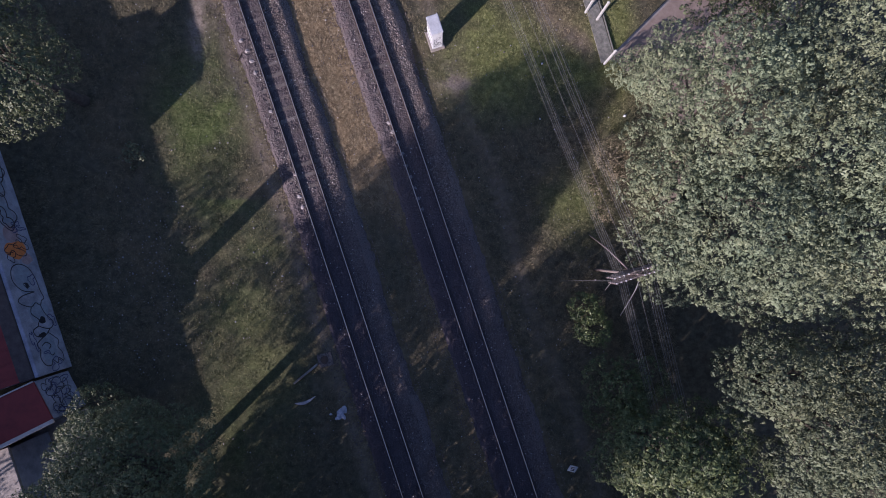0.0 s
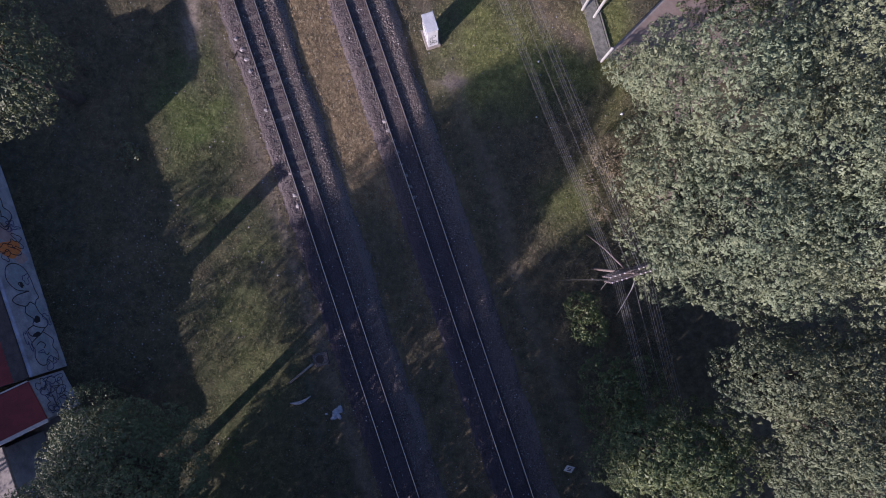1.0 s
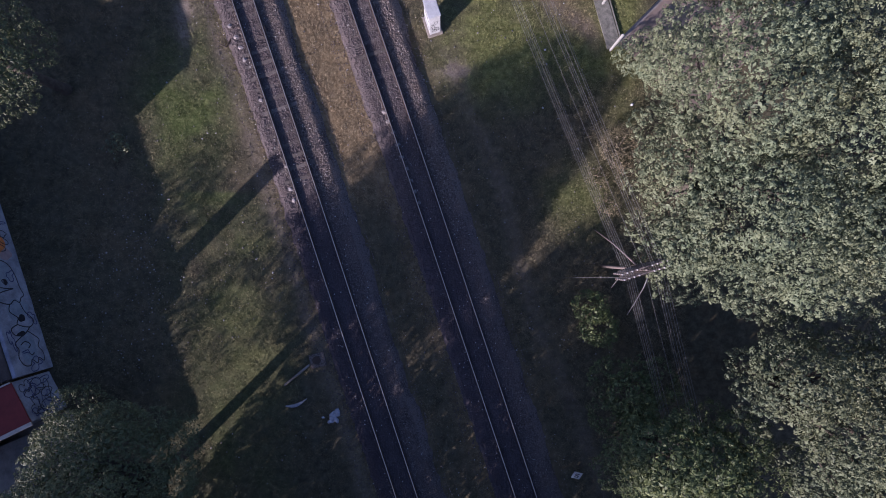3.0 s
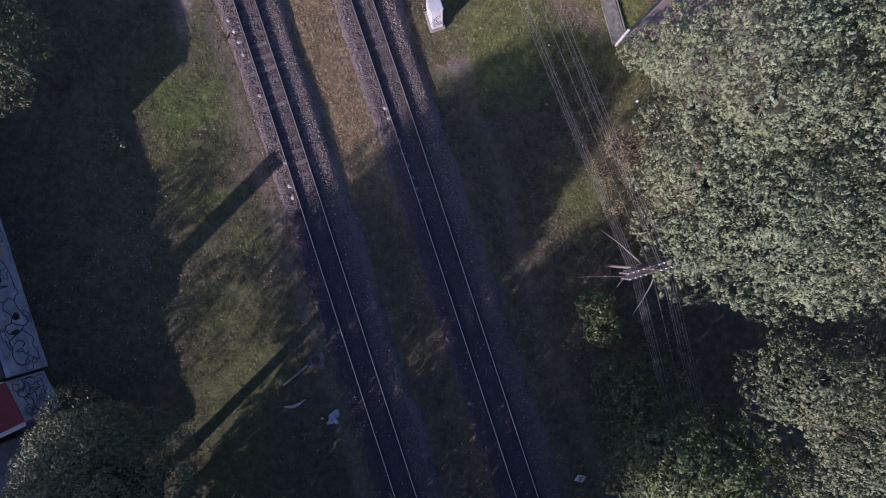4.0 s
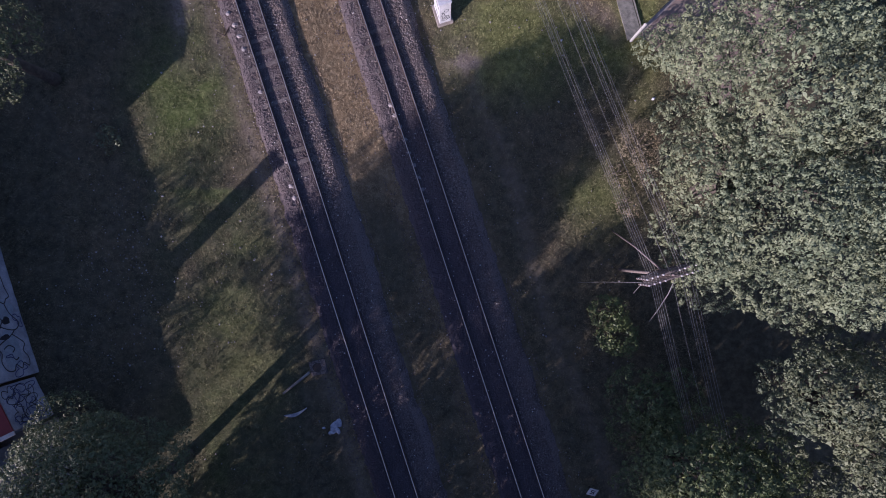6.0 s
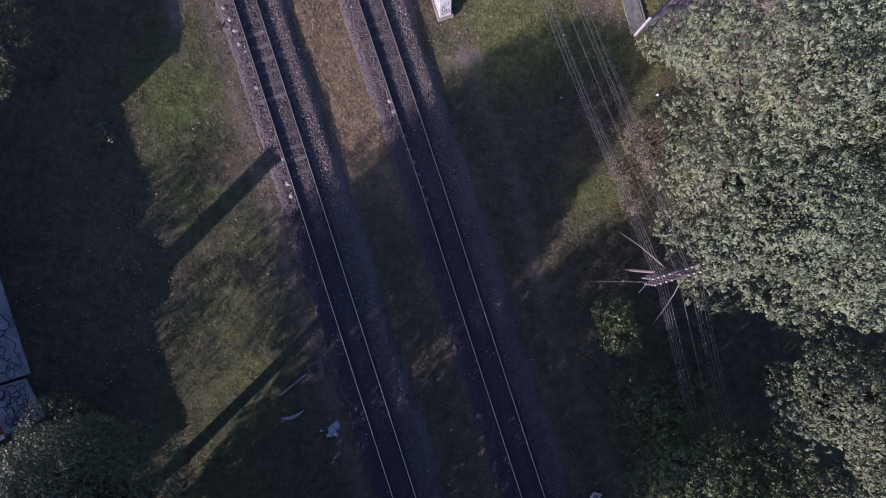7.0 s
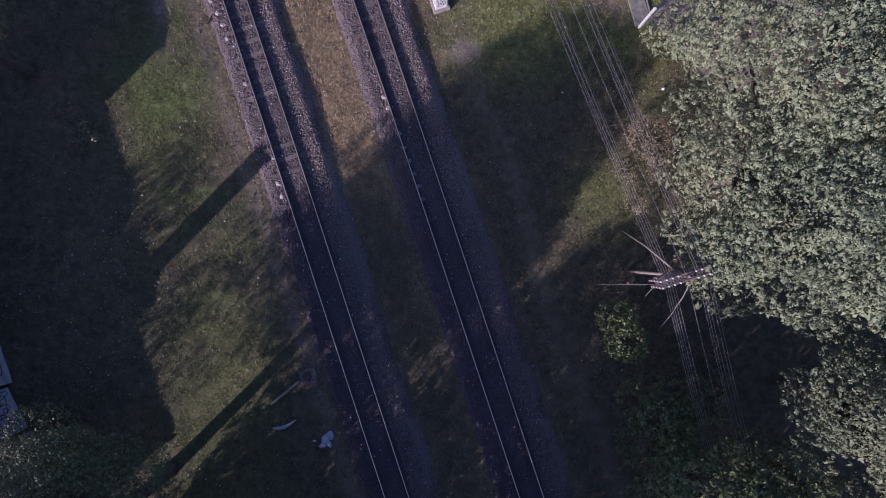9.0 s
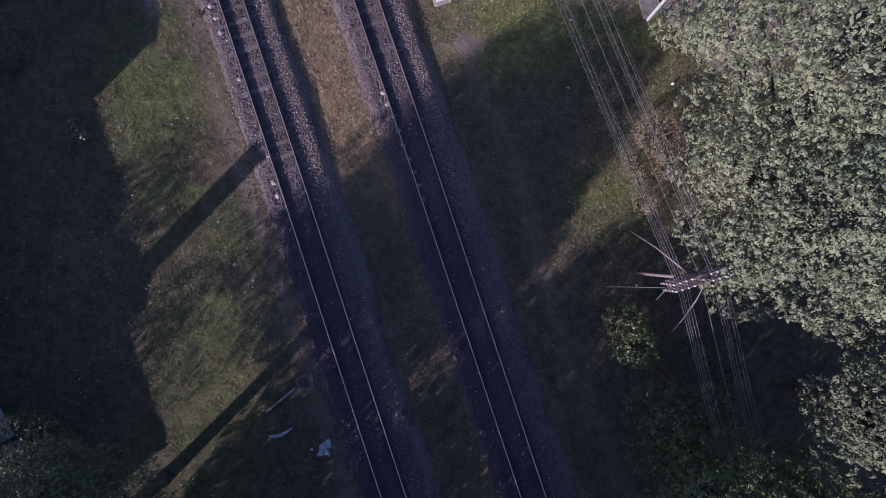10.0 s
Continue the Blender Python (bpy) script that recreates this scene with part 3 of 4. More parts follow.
def flowing(points, n=7):
    """A smooth line through a few points."""
    p = [points[0], *points, points[-1]]
    out = []
    for a, b, c, d in zip(p, p[1:], p[2:], p[3:]):
        for i in range(n):
            t = i / n
            out.append(tuple(0.5 * (2 * b[k] + (c[k] - a[k]) * t + (2 * a[k] - 5 * b[k] + 4 * c[k] - d[k]) * t * t + (3 * b[k] - a[k] - 3 * c[k] + d[k]) * t ** 3) for k in (0, 1)))
    return out + [points[-1]]


def blotch(name, cy, cz, ry, rz, seed, material, parent, lift=0.003):
    """A filled patch of paint with a wavering edge."""
    pts = swirl(cy, cz, ry, rz, seed, 1.0, 0.12, 26)[:-1]
    v = [(lift, cy, cz)] + [(lift, y, z) for y, z in pts]
    f = [(0, i + 1, (i + 1) % len(pts) + 1) for i in range(len(pts))]
    return mesh_object(name, v, f, material, parent)


def graffiti(wall, items, material, width, seed):
    for k, (cy, cz, ry, rz, wob) in enumerate(items):
        ribbon("painted_line", swirl(cy, cz, ry, rz, seed + k, 1.0, wob), width, material, wall)


def gable(x0, x1, y0, y1, z0, z1, thick):
    """Two roof slopes that meet over the middle of x0..x1, with thickness."""
    xm = (x0 + x1) / 2
    v = [(x1, y0, z0), (x1, y1, z0), (xm, y1, z1), (xm, y0, z1), (x0, y1, z0), (x0, y0, z0)]
    v += [(x, y, z - thick) for x, y, z in v]
    f = [(0, 1, 2, 3), (3, 2, 4, 5), (9, 8, 7, 6), (11, 10, 8, 9), (0, 6, 7, 1), (5, 4, 10, 11), (0, 3, 9, 6), (3, 5, 11, 9), (1, 7, 8, 2), (2, 8, 10, 4)]
    return v, f


def graffiti_shed():
    """Long low shed: local y runs along the wall, local x points to the track."""
    shed = empty("graffiti_shed", pose(-22.05, -7.0, 0, 0, 0, WALL_TURN))
    bm = bmesh.new()
    box(bm, -0.12, 13.0, 1.3, 0.24, 26.0, 2.7, 0, 0.02)
    wall = part("wall", bm, M_CONCRETE, shed, "pale painted wall covered in graffiti")
    for stroke in (((4.75, 1.0), (4.9, 1.85), (5.5, 2.3), (6.2, 2.1), (6.45, 1.5), (6.2, 0.9), (5.6, 0.62), (4.8, 0.55), (4.35, 0.45), (4.2, 0.7)),
                   ((4.75, 1.0), (4.6, 1.9), (4.35, 2.35), (4.1, 2.2), (3.9, 1.6), (4.1, 1.2), (3.95, 0.9), (4.2, 0.7)),
                   ((3.9, 1.6), (3.5, 1.75), (3.1, 1.35), (2.75, 1.5), (2.5, 0.75), (2.85, 0.35), (3.4, 0.75), (3.95, 0.9)),
                   ((2.75, 1.5), (2.55, 2.0), (2.2, 1.9), (2.1, 1.4), (2.3, 1.0), (2.5, 0.75)),
                   ((2.1, 1.4), (1.75, 2.05), (1.4, 1.95), (0.95, 2.1), (0.5, 1.9), (0.42, 1.5), (0.7, 1.3), (0.45, 1.0), (0.72, 0.8), (0.5, 0.5), (0.95, 0.4), (1.35, 0.6), (1.7, 0.4), (2.0, 0.65), (2.3, 1.0)),
                   ((1.6, 1.75), (1.75, 1.4), (1.55, 1.1), (1.35, 1.3)), ((1.1, 1.35), (0.95, 1.2), (1.05, 1.0)), ((5.0, 1.45), (5.25, 1.6), (5.3, 1.35), (5.05, 1.25))):
        ribbon("painted_line", flowing(stroke), 0.06, M_INK, wall)
    graffiti(wall, [(9.6, 1.2, 0.9, 0.7, 0.3), (9.2, 1.3, 0.5, 0.35, 0.4), (11.6, 1.2, 0.8, 0.8, 0.3), (12.3, 1.0, 0.45, 0.6, 0.35), (14.2, 1.4, 1.0, 0.7, 0.3)], M_INK, 0.075, 90)
    blotch("painted_patch", 7.3, 1.35, 0.55, 0.75, 5, M_SPRAY_ORANGE, wall)
    graffiti(wall, [(7.3, 1.4, 0.35, 0.5, 0.4), (7.6, 0.9, 0.3, 0.35, 0.4), (6.9, 1.8, 0.25, 0.3, 0.4), (8.0, 0.6, 0.2, 0.3, 0.3)], M_INK, 0.05, 110)
    for k, (cy, cz, ry, rz) in enumerate(((5.6, 1.5, 0.9, 0.62), (1.5, 1.3, 0.95, 0.6), (3.6, 1.2, 0.6, 0.7), (9.6, 1.3, 0.8, 0.6), (11.8, 1.1, 0.9, 0.8))):
        blotch("painted_patch", cy, cz, ry, rz, 40 + k, M_FADED, wall, 0.0018)
    blotch("painted_patch", 8.3, 1.3, 0.55, 0.6, 47, M_BLUSH, wall, 0.0018)
    blotch("painted_patch", 6.75, 0.75, 0.35, 0.4, 48, M_BLUSH, wall, 0.0018)
    graffiti(wall, [(8.6, 0.5, 0.12, 0.25, 0.4), (8.9, 0.7, 0.15, 0.2, 0.4), (8.5, 0.95, 0.12, 0.2, 0.4), (5.5, 0.95, 0.2, 0.3, 0.4), (1.2, 1.5, 0.1, 0.15, 0.4), (0.45, 1.1, 0.3, 0.35, 0.4), (3.0, 0.35, 0.3, 0.2, 0.4), (2.0, 2.2, 0.5, 0.15, 0.4)], M_BLUE, 0.05, 170)
    blotch("painted_patch", 5.15, 1.4, 0.16, 0.12, 8, M_INK, wall)
    blotch("painted_patch", 3.05, 1.1, 0.2, 0.26, 9, M_INK, wall)
    blotch("painted_patch", 2.2, 1.45, 0.14, 0.3, 10, M_INK, wall)
    bm = bmesh.new()
    box(bm, -0.66, 13.0, 2.66, 0.84, 25.96, 0.12, 0, 0.02)
    part("gutter_ledge", bm, M_CAPPING, shed, "grimy cement ledge behind the wall")
    v, f = gable(-8.2, -1.06, 0.02, 26, 2.72, 4.85, 0.08)
    roof = mesh_object("roof", v, f, M_RED, shed, "dull red sheet roof")
    for k in range(33):
        bm = box(bmesh.new(), 0, 0, 0, 4.15, 0.035, 0.03)
        rib = part("roof_rib", bm, M_RED, roof)
        rib.matrix_local = pose(-2.84, 0.4 + 0.78 * k, 3.80, 0, 30.8, 0)
    bm = box(bmesh.new(), -8.1, 13, 1.3, 0.2, 25.96, 2.6)
    part("rear_wall", bm, M_CONCRETE, shed)
    for y in (0.1, 25.86):
        bm = box(bmesh.new(), -4.2, y, 1.3, 7.5, 0.18, 2.6)
        part("end_wall", bm, M_CONCRETE, shed)
    bm = box(bmesh.new(), -3.5, 8.25, 4.2, 3.0, 3.6, 1.9)
    loft = part("loft", bm, M_CONCRETE, shed, "raised loft over the shed roof")
    v, f = gable(-5.2, -1.8, 6.3, 10.2, 5.1, 5.95, 0.08)
    mesh_object("loft_roof", v, f, M_RED, loft)
    bm = box(bmesh.new(), -3.8, 10.85, 4.35, 2.2, 1.5, 1.3, 0, 0.02)
    part("loft_annex", bm, M_CONCRETE, loft)
    return tagged(shed, "long low trackside shed with a graffiti-covered wall", "shed")


graffiti_shed()


def red_house():
    house = empty("red_roofed_house", pose(-22.33, -7.2, 0, 0, 0, 27.5))
    bm = box(bmesh.new(), -0.1, -1.2, 1.32, 0.2, 2.3, 2.76, 0, 0.02)
    wall = part("wall", bm, M_CONCRETE, house, "pale wall with blue-black graffiti")
    graffiti(wall, [(-0.7, 1.4, 0.4, 0.6, 0.35), (-1.3, 1.2, 0.45, 0.7, 0.35), (-1.9, 1.3, 0.3, 0.6, 0.35), (-1.0, 0.8, 0.4, 0.3, 0.4), (-1.6, 1.9, 0.35, 0.3, 0.4), (-0.5, 2.0, 0.3, 0.3, 0.4)], M_INK, 0.045, 130)
    graffiti(wall, [(-0.4, 1.0, 0.25, 0.5, 0.4), (-0.9, 1.9, 0.35, 0.3, 0.4), (-1.5, 0.7, 0.4, 0.3, 0.4), (-2.0, 2.0, 0.2, 0.3, 0.4), (-1.2, 1.5, 0.7, 0.25, 0.3), (-2.05, 0.8, 0.15, 0.4, 0.4)], M_BLUE, 0.05, 150)
    v, f = gable(-8.0, 0.0, -2.34, -0.08, 2.74, 4.5, 0.1)
    mesh_object("roof", v, f, M_RED, house, "bright red painted roof")
    for y, w, x0 in ((-0.05, 0.07, 0.0), (-2.44, 0.2, 0.05)):
        bm = box(bmesh.new(), 0, 0, 0, 4.36, w, 0.14, 0, 0.01)
        b = part("barge_board", bm, M_CREAM, house, "cream barge board")
        b.matrix_local = pose(-2.0 + x0, y, 3.64, 0, 23.8, 0)
    for y in (-2.26, -0.2):
        bm = box(bmesh.new(), -4.1, y, 1.3, 7.6, 0.16, 2.6)
        part("side_wall", bm, M_CONCRETE, house)
    bm = box(bmesh.new(), -7.9, -1.2, 1.3, 0.2, 2.2, 2.6)
    part("rear_wall", bm, M_CONCRETE, house)
    # Out of view; added to cast the narrow shadow band across the grass.
    bm = box(bmesh.new(), -3.0, -2.0, 5.2, 0.75, 0.75, 3.2, 0, 0.02)
    stack = part("chimney", bm, M_CAPPING, house, "unseen square cement-faced chimney, added for its narrow shadow")
    bm = box(bmesh.new(), -3.0, -2.0, 6.76, 0.9, 0.9, 0.12, 0, 0.02)
    part("chimney_cap", bm, M_CAPPING, stack)
    return tagged(house, "red-roofed house end with graffiti on its wall", "house")


red_house()


def annex():
    """Flat-roofed block beyond the house, in line with the shed."""
    thing = empty("flat_roofed_annex", pose(-22.05, -7.0, 0, 0, 0, WALL_TURN))
    bm = box(bmesh.new(), -5.7, -6.5, 1.5, 6.4, 6.6, 3.3, 0, 0.02)
    part("wall_block", bm, M_CONCRETE, thing)
    bm = box(bmesh.new(), -5.65, -6.5, 3.22, 6.8, 6.9, 0.16, 0, 0.02)
    part("roof_slab", bm, M_KERB, thing, "pale worn concrete roof slab")
    return tagged(thing, "flat-roofed pale annex beyond the red house", "building")


annex()
bm = box(bmesh.new(), -24.6, -13.4, 0.02, 9.5, 5.0, 0.14, 20, 0.02)
tagged(part("yard_slab", bm, M_KERB), "pale worn concrete yard slab", "pavement", kind="structure")

# ---- trackside cabinet ----


def cabinet():
    c = empty("relay_cabinet", pose(-0.5, 12.45, 0, 0, 0, 18))
    bm = box(bmesh.new(), 0, 0, 0.1, 0.86, 1.2, 0.24, 0, 0.02)
    part("plinth", bm, M_KERB, c, "concrete plinth")
    bm = box(bmesh.new(), 0, 0, 1.25, 0.62, 1.02, 2.08, 0, 0.015)
    body = part("body", bm, M_WHITE, c)
    for k, (cy, cz, ry, rz) in enumerate(((-0.08, 1.0, 0.12, 0.22), (0.1, 0.8, 0.1, 0.2), (0.02, 1.5, 0.16, 0.14), (0.0, 0.6, 0.18, 0.1))):
        mark = ribbon("painted_line", swirl(cy, cz, ry, rz, 300 + k, 1.0, 0.35), 0.03, M_INK, body, 0.004)
        mark.matrix_local = pose(0, -0.51, 0, 0, 0, -90)
    for z in (0.75, 1.75):
        bm = box(bmesh.new(), -0.315, 0, z, 0.02, 0.9, 0.02)
        part("door_seam", bm, M_CAPPING, body)
    bm = box(bmesh.new(), 0, 0, 2.33, 0.7, 1.1, 0.09, 0, 0.03)
    part("lid", bm, M_WHITE, c)
    return tagged(c, "white steel relay cabinet on a concrete plinth", "cabinet")


cabinet()

# ---- tracks ----


def darkening(d, y):
    """How far the ballast is darkened: by grease between the rails, further along the southern stretch."""
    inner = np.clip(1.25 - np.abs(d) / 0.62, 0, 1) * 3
    southward = np.clip((3.5 - y) / 3.0, 0, 1)
    return np.clip(np.minimum(inner, 1) * (0.5 + 0.25 * southward) + 0.32 * southward * (np.abs(d) > 0.62) + 0.5 * (d < -0.8), 0, 1)


def ragged(y):
    """The wandering outer edge of the ballast, 0 to 1."""
    return float(value_noise(np.array([y]), np.array([2.0]), 1.1, 45)[0])


def ballast_bed(name, line):
    ys = np.arange(-70, 70, 0.3)
    prof = [(-1.85, -0.14), (-1.5, 0.04), (-1.2, 0.19), (-0.55, 0.22), (0, 0.225), (0.55, 0.22), (1.25, 0.2), (1.7, 0.21), (2.1, -0.06), (2.3, -0.14)]
    v = []
    gen = np.random.default_rng(5)
    for y in ys:
        c, a, d = across(line, y)
        for x, z in prof:
            p = c + a * (x + gen.uniform(-0.06, 0.06) + (0.28 * (ragged(y) - 0.5) if x > 1.5 else 0)) + d * gen.uniform(-0.05, 0.05)
            v.append((p.x, p.y, z + gen.uniform(-0.02, 0.02)))
    k = len(prof)
    f = [(i * k + j, i * k + j + 1, (i + 1) * k + j + 1, (i + 1) * k + j) for i in range(len(ys) - 1) for j in range(k - 1)]
    ob = mesh_object(name, v, f, M_BALLAST, smooth=True)
    dark_tint = [darkening(x, y) for y in ys for x, z in prof]
    ob.data.attributes.new("dark_tint", "FLOAT", "POINT").data.foreach_set("value", dark_tint)
    return tagged(ob, "mounded bed of grey-brown ballast stones", "track bed", kind="structure")


def rail_object(line, side, parent):
    prof = [(-0.06, 0.0), (0.06, 0.0), (0.055, 0.02), (0.012, 0.035), (0.012, 0.10), (0.035, 0.115), (0.035, 0.15), (-0.035, 0.15), (-0.035, 0.115), (-0.012, 0.10), (-0.012, 0.035), (-0.055, 0.02)]
    ys = np.arange(-66, 66.1, 1.0)
    v = []
    for y in ys:
        c, a, d = across(line, y)
        for x, z in prof:
            p = c + a * (side * 0.57 + x)
            v.append((p.x, p.y, 0.25 + z))
    k = len(prof)
    f = [(i * k + j, i * k + (j + 1) % k, (i + 1) * k + (j + 1) % k, (i + 1) * k + j) for i in range(len(ys) - 1) for j in range(k)]
    rail = mesh_object("rail", v, f, M_RAIL, parent)
    v, f = [], []
    for y in ys:
        c, a, d = across(line, y)
        for x, z in ((-0.020, 0.1505), (-0.016, 0.156), (0.016, 0.156), (0.020, 0.1505)):
            p = c + a * (side * 0.57 + x)
            v.append((p.x, p.y, 0.25 + z))
    f = [(i * 4 + j, i * 4 + j + 1, i * 4 + j + 5, i * 4 + j + 4) for i in range(len(ys) - 1) for j in range(3)]
    mesh_object("running_surface", v, f, M_HEAD, rail, "polished steel running surface")


sleeper_bm = bmesh.new()
box(sleeper_bm, 0, 0, 0.16, 2.1, 0.24, 0.18, 0, 0.02)
sleeper_mesh = bpy.data.meshes.new("sleeper")
sleeper_bm.to_mesh(sleeper_mesh)
sleeper_bm.free()
sleeper_mesh.materials.append(M_SLEEPER)


def track(line, seed, label, buried):
    gen = np.random.default_rng(seed)
    thing = empty("railway_track", pose(0, 0, 0))
    for side in (-1, 1):
        rail_object(line, side, thing)
    y = -62.0
    while y < 62:
        c, a, d = across(line, y)
        s = new("sleeper", sleeper_mesh)
        s.parent = thing
        s.matrix_world = pose(c.x + gen.uniform(-0.03, 0.03), c.y, gen.uniform(-0.022, 0.010) - 0.075 * min(1, max(0, (buried - y) / 2.5)), 0, 0, math.degrees(math.atan2(a.y, a.x)) + gen.uniform(-1, 1))
        y += 0.65 + gen.uniform(-0.02, 0.02)
    return tagged(thing, label, "railway track", group="parallel railway tracks")


ballast_bed("ballast_west", left_x)
ballast_bed("ballast_east", right_x)
track(left_x, 61, "narrow-gauge track with steel rails and concrete sleepers", 3.5)
track(right_x, 62, "narrow-gauge track with steel rails, parallel to the first", 9.5)

# ---- road and footpath ----


def strip(name, centre, half, z, material):
    """A flat strip with thickness along a line of points."""
    v, f = [], []
    pts = [Vector((x, y, 0)) for x, y in centre]
    for i, p in enumerate(pts):
        d = (pts[min(i + 1, len(pts) - 1)] - pts[max(i - 1, 0)]).normalized()
        a = Vector((d.y, -d.x, 0)) * half
        for q, h in ((p - a, -0.1), (p - a, z), (p + a, z), (p + a, -0.1)):
            v.append((q.x, q.y, h))
    for i in range(len(pts) - 1):
        for j in range(3):
            f.append((i * 4 + j, (i + 1) * 4 + j, (i + 1) * 4 + j + 1, i * 4 + j + 1))
    return mesh_object(name, v, f, material)


ROAD = [(12.2, 9.4), (14.4, 11.6), (18.0, 15.2), (30.0, 27.2), (70.0, 67.0)]
tagged(strip("road", ROAD, 2.9, 0.06, M_ASPHALT), "worn pinkish asphalt road", "road", kind="structure")
tagged(strip("kerb", [(x - 2.12, y + 2.12) for x, y in ROAD], 0.10, 0.075, M_KERB), "low crumbling kerb along the road", "kerb", kind="structure")
tagged(strip("footpath", [(6.2, 24.0), (8.2, 16.8), (8.98, 14.3), (9.72, 11.75), (9.86, 11.25)], 0.40, 0.05, M_PATH), "narrow grey concrete footpath", "path", kind="structure")
tagged(strip("path_edging", [(7.95 + 0.72, 16.8), (8.98 + 0.47, 14.45), (9.75 + 0.47, 11.75), (9.9 + 0.47, 11.2)], 0.03, 0.07, M_PATH), "pale edging along the footpath", "kerb", kind="structure")


def white_post(x, y, h, turn):
    thing = empty("white_post", pose(x, y, 0, 0, 0, turn))
    bm = box(bmesh.new(), 0, 0, h / 2 - 0.1, 0.12, 0.12, h + 0.2, 0, 0.015)
    part("shaft", bm, M_POST, thing)
    bm = bmesh.new()
    made = bmesh.ops.create_cone(bm, cap_ends=True, segments=4, radius1=0.1, radius2=0.02, depth=0.08)
    bmesh.ops.transform(bm, verts=made["verts"], matrix=pose(0, 0, h + 0.035, 0, 0, 45))
    part("cap", bm, M_POST, thing)
    return tagged(thing, "square white-painted post beside the footpath", "post", group="white posts by the footpath")


for x, y, h in ((9.66, 11.13, 2.1), (9.2, 13.75, 2.3), (8.52, 14.2, 2.3)):
    white_post(x, y, h, 18)

# ---- telegraph pole and wires ----
POLE = Vector((9.15, -1.2, 0))
ARM = Vector((0.955, 0.297, 0))
ALONG = Vector((-0.34, 0.94, 0)).normalized()


def rod(name, points, radii, material, parent, sides=7, label=""):
    v, f = tube(points, radii, sides)
    return mesh_object(name, v, f, material, parent, label, smooth=True)


def insulator_mesh():
    v, f = [], []
    tube([(0, 0, 0), (0, 0, 0.05), (0, 0, 0.055), (0, 0, 0.10), (0, 0, 0.13)], [0.022, 0.04, 0.03, 0.042, 0.02], 8, v, f)
    me = bpy.data.meshes.new("insulator")
    me.from_pydata([tuple(p) for p in v], [], f)
    me.materials.append(M_PORCELAIN)
    return me


def telegraph_pole(at):
    thing = empty("telegraph_pole", pose(0, 0, 0))
    rod("pole", [at + Vector((0, 0, -0.3)), at + Vector((0.02, 0, 3.2)), at + Vector((0.05, 0.02, 6.75))], [0.095, 0.075, 0.06], M_WOOD, thing, 10, "grey weathered timber pole")
    me = insulator_mesh()
    turn = math.degrees(math.atan2(ARM.y, ARM.x))
    for level, z in enumerate((6.6, 6.3, 6.0, 5.7, 5.4)):
        half = 1.12 if level < 4 else 0.8
        for dy in (-0.13, 0.13):
            bm = box(bmesh.new(), 0, 0, 0, 2 * half, 0.075, 0.10, 0, 0.008)
            arm = part("cross_arm", bm, M_WOOD, thing)
            arm.matrix_local = Matrix.Translation(at + ALONG * dy + Vector((0, 0, z))) @ pose(0, 0, 0, 0, 0, turn)
            for k in range(10):
                o = -half + 0.07 + k * (2 * half - 0.14) / 9
                if abs(o) < 0.16:
                    continue
                ins = new("insulator", me)
                ins.parent = arm
                ins.matrix_local = pose(o, 0, 0.05)
        rod("bolt", [at + ALONG * -0.2 + Vector((0, 0, z)), at + ALONG * 0.2 + Vector((0, 0, z))], [0.015, 0.015], M_IRON, thing, 6)
    for s in (-1, 1):
        rod("brace", [at + Vector((0, 0, 4.9)) + ALONG * 0.16, at + ARM * (0.7 * s) + ALONG * 0.16 + Vector((0, 0, 5.68))], [0.018, 0.018], M_IRON, thing, 6)
    return tagged(thing, "grey timber telegraph pole with stacked cross-arms and insulators", "telegraph pole")


telegraph_pole(POLE)


def sagging(a, b, sag, n=28):
    a, b = Vector(a), Vector(b)
    return [a.lerp(b, i / n) - Vector((0, 0, 4 * sag * (i / n) * (1 - i / n))) for i in range(n + 1)]


def line_wire(offset, z, direction, span, sag, drift):
    a = POLE + ARM * offset + Vector((0, 0, z + 0.1))
    b = a + direction * span + ARM * drift
    ob = rod("line_wire", sagging(a, b, sag), [0.0065] * 29, M_WIRE, None, 5)
    return tagged(ob, "thin bright bare wire of the telegraph line", "wire", group="telegraph wires")


NORTH = (Vector((-0.360, 0.92, 0))).normalized()
SOUTH = (Vector((0.30, -0.95, 0))).normalized()
for k, (o, z) in enumerate(((-0.95, 6.6), (-0.86, 6.6), (-0.66, 6.3), (-0.67, 6.6), (-0.57, 6.6), (-0.05, 6.6), (0.36, 6.6), (0.46, 6.6), (0.68, 6.3), (0.72, 6.6), (0.84, 6.6))):
    line_wire(o, z, NORTH, 46, 1.1 + 0.05 * (k % 3), 0.06 * (k % 2))
    line_wire(o, z, SOUTH, 44, 2.0 + 0.08 * (k % 4), -0.3 + 0.05 * (k % 3))


def far_pole(at, label):
    thing = empty("telegraph_pole", pose(0, 0, 0))
    rod("pole", [at + Vector((0, 0, -0.3)), at + Vector((0, 0, 6.75))], [0.15, 0.1], M_WOOD, thing, 8)
    for z in (6.6, 6.3, 6.0):
        bm = box(bmesh.new(), 0, 0, 0, 2.24, 0.09, 0.1)
        arm = part("cross_arm", bm, M_WOOD, thing)
        arm.matrix_local = Matrix.Translation(at + Vector((0, 0, z + 0.05))) @ pose(0, 0, 0, 0, 0, 17)
    tagged(thing, label, "telegraph pole")


far_pole(POLE + NORTH * 46, "timber telegraph pole up the line")
far_pole(POLE + SOUTH * 44, "timber telegraph pole down the line")

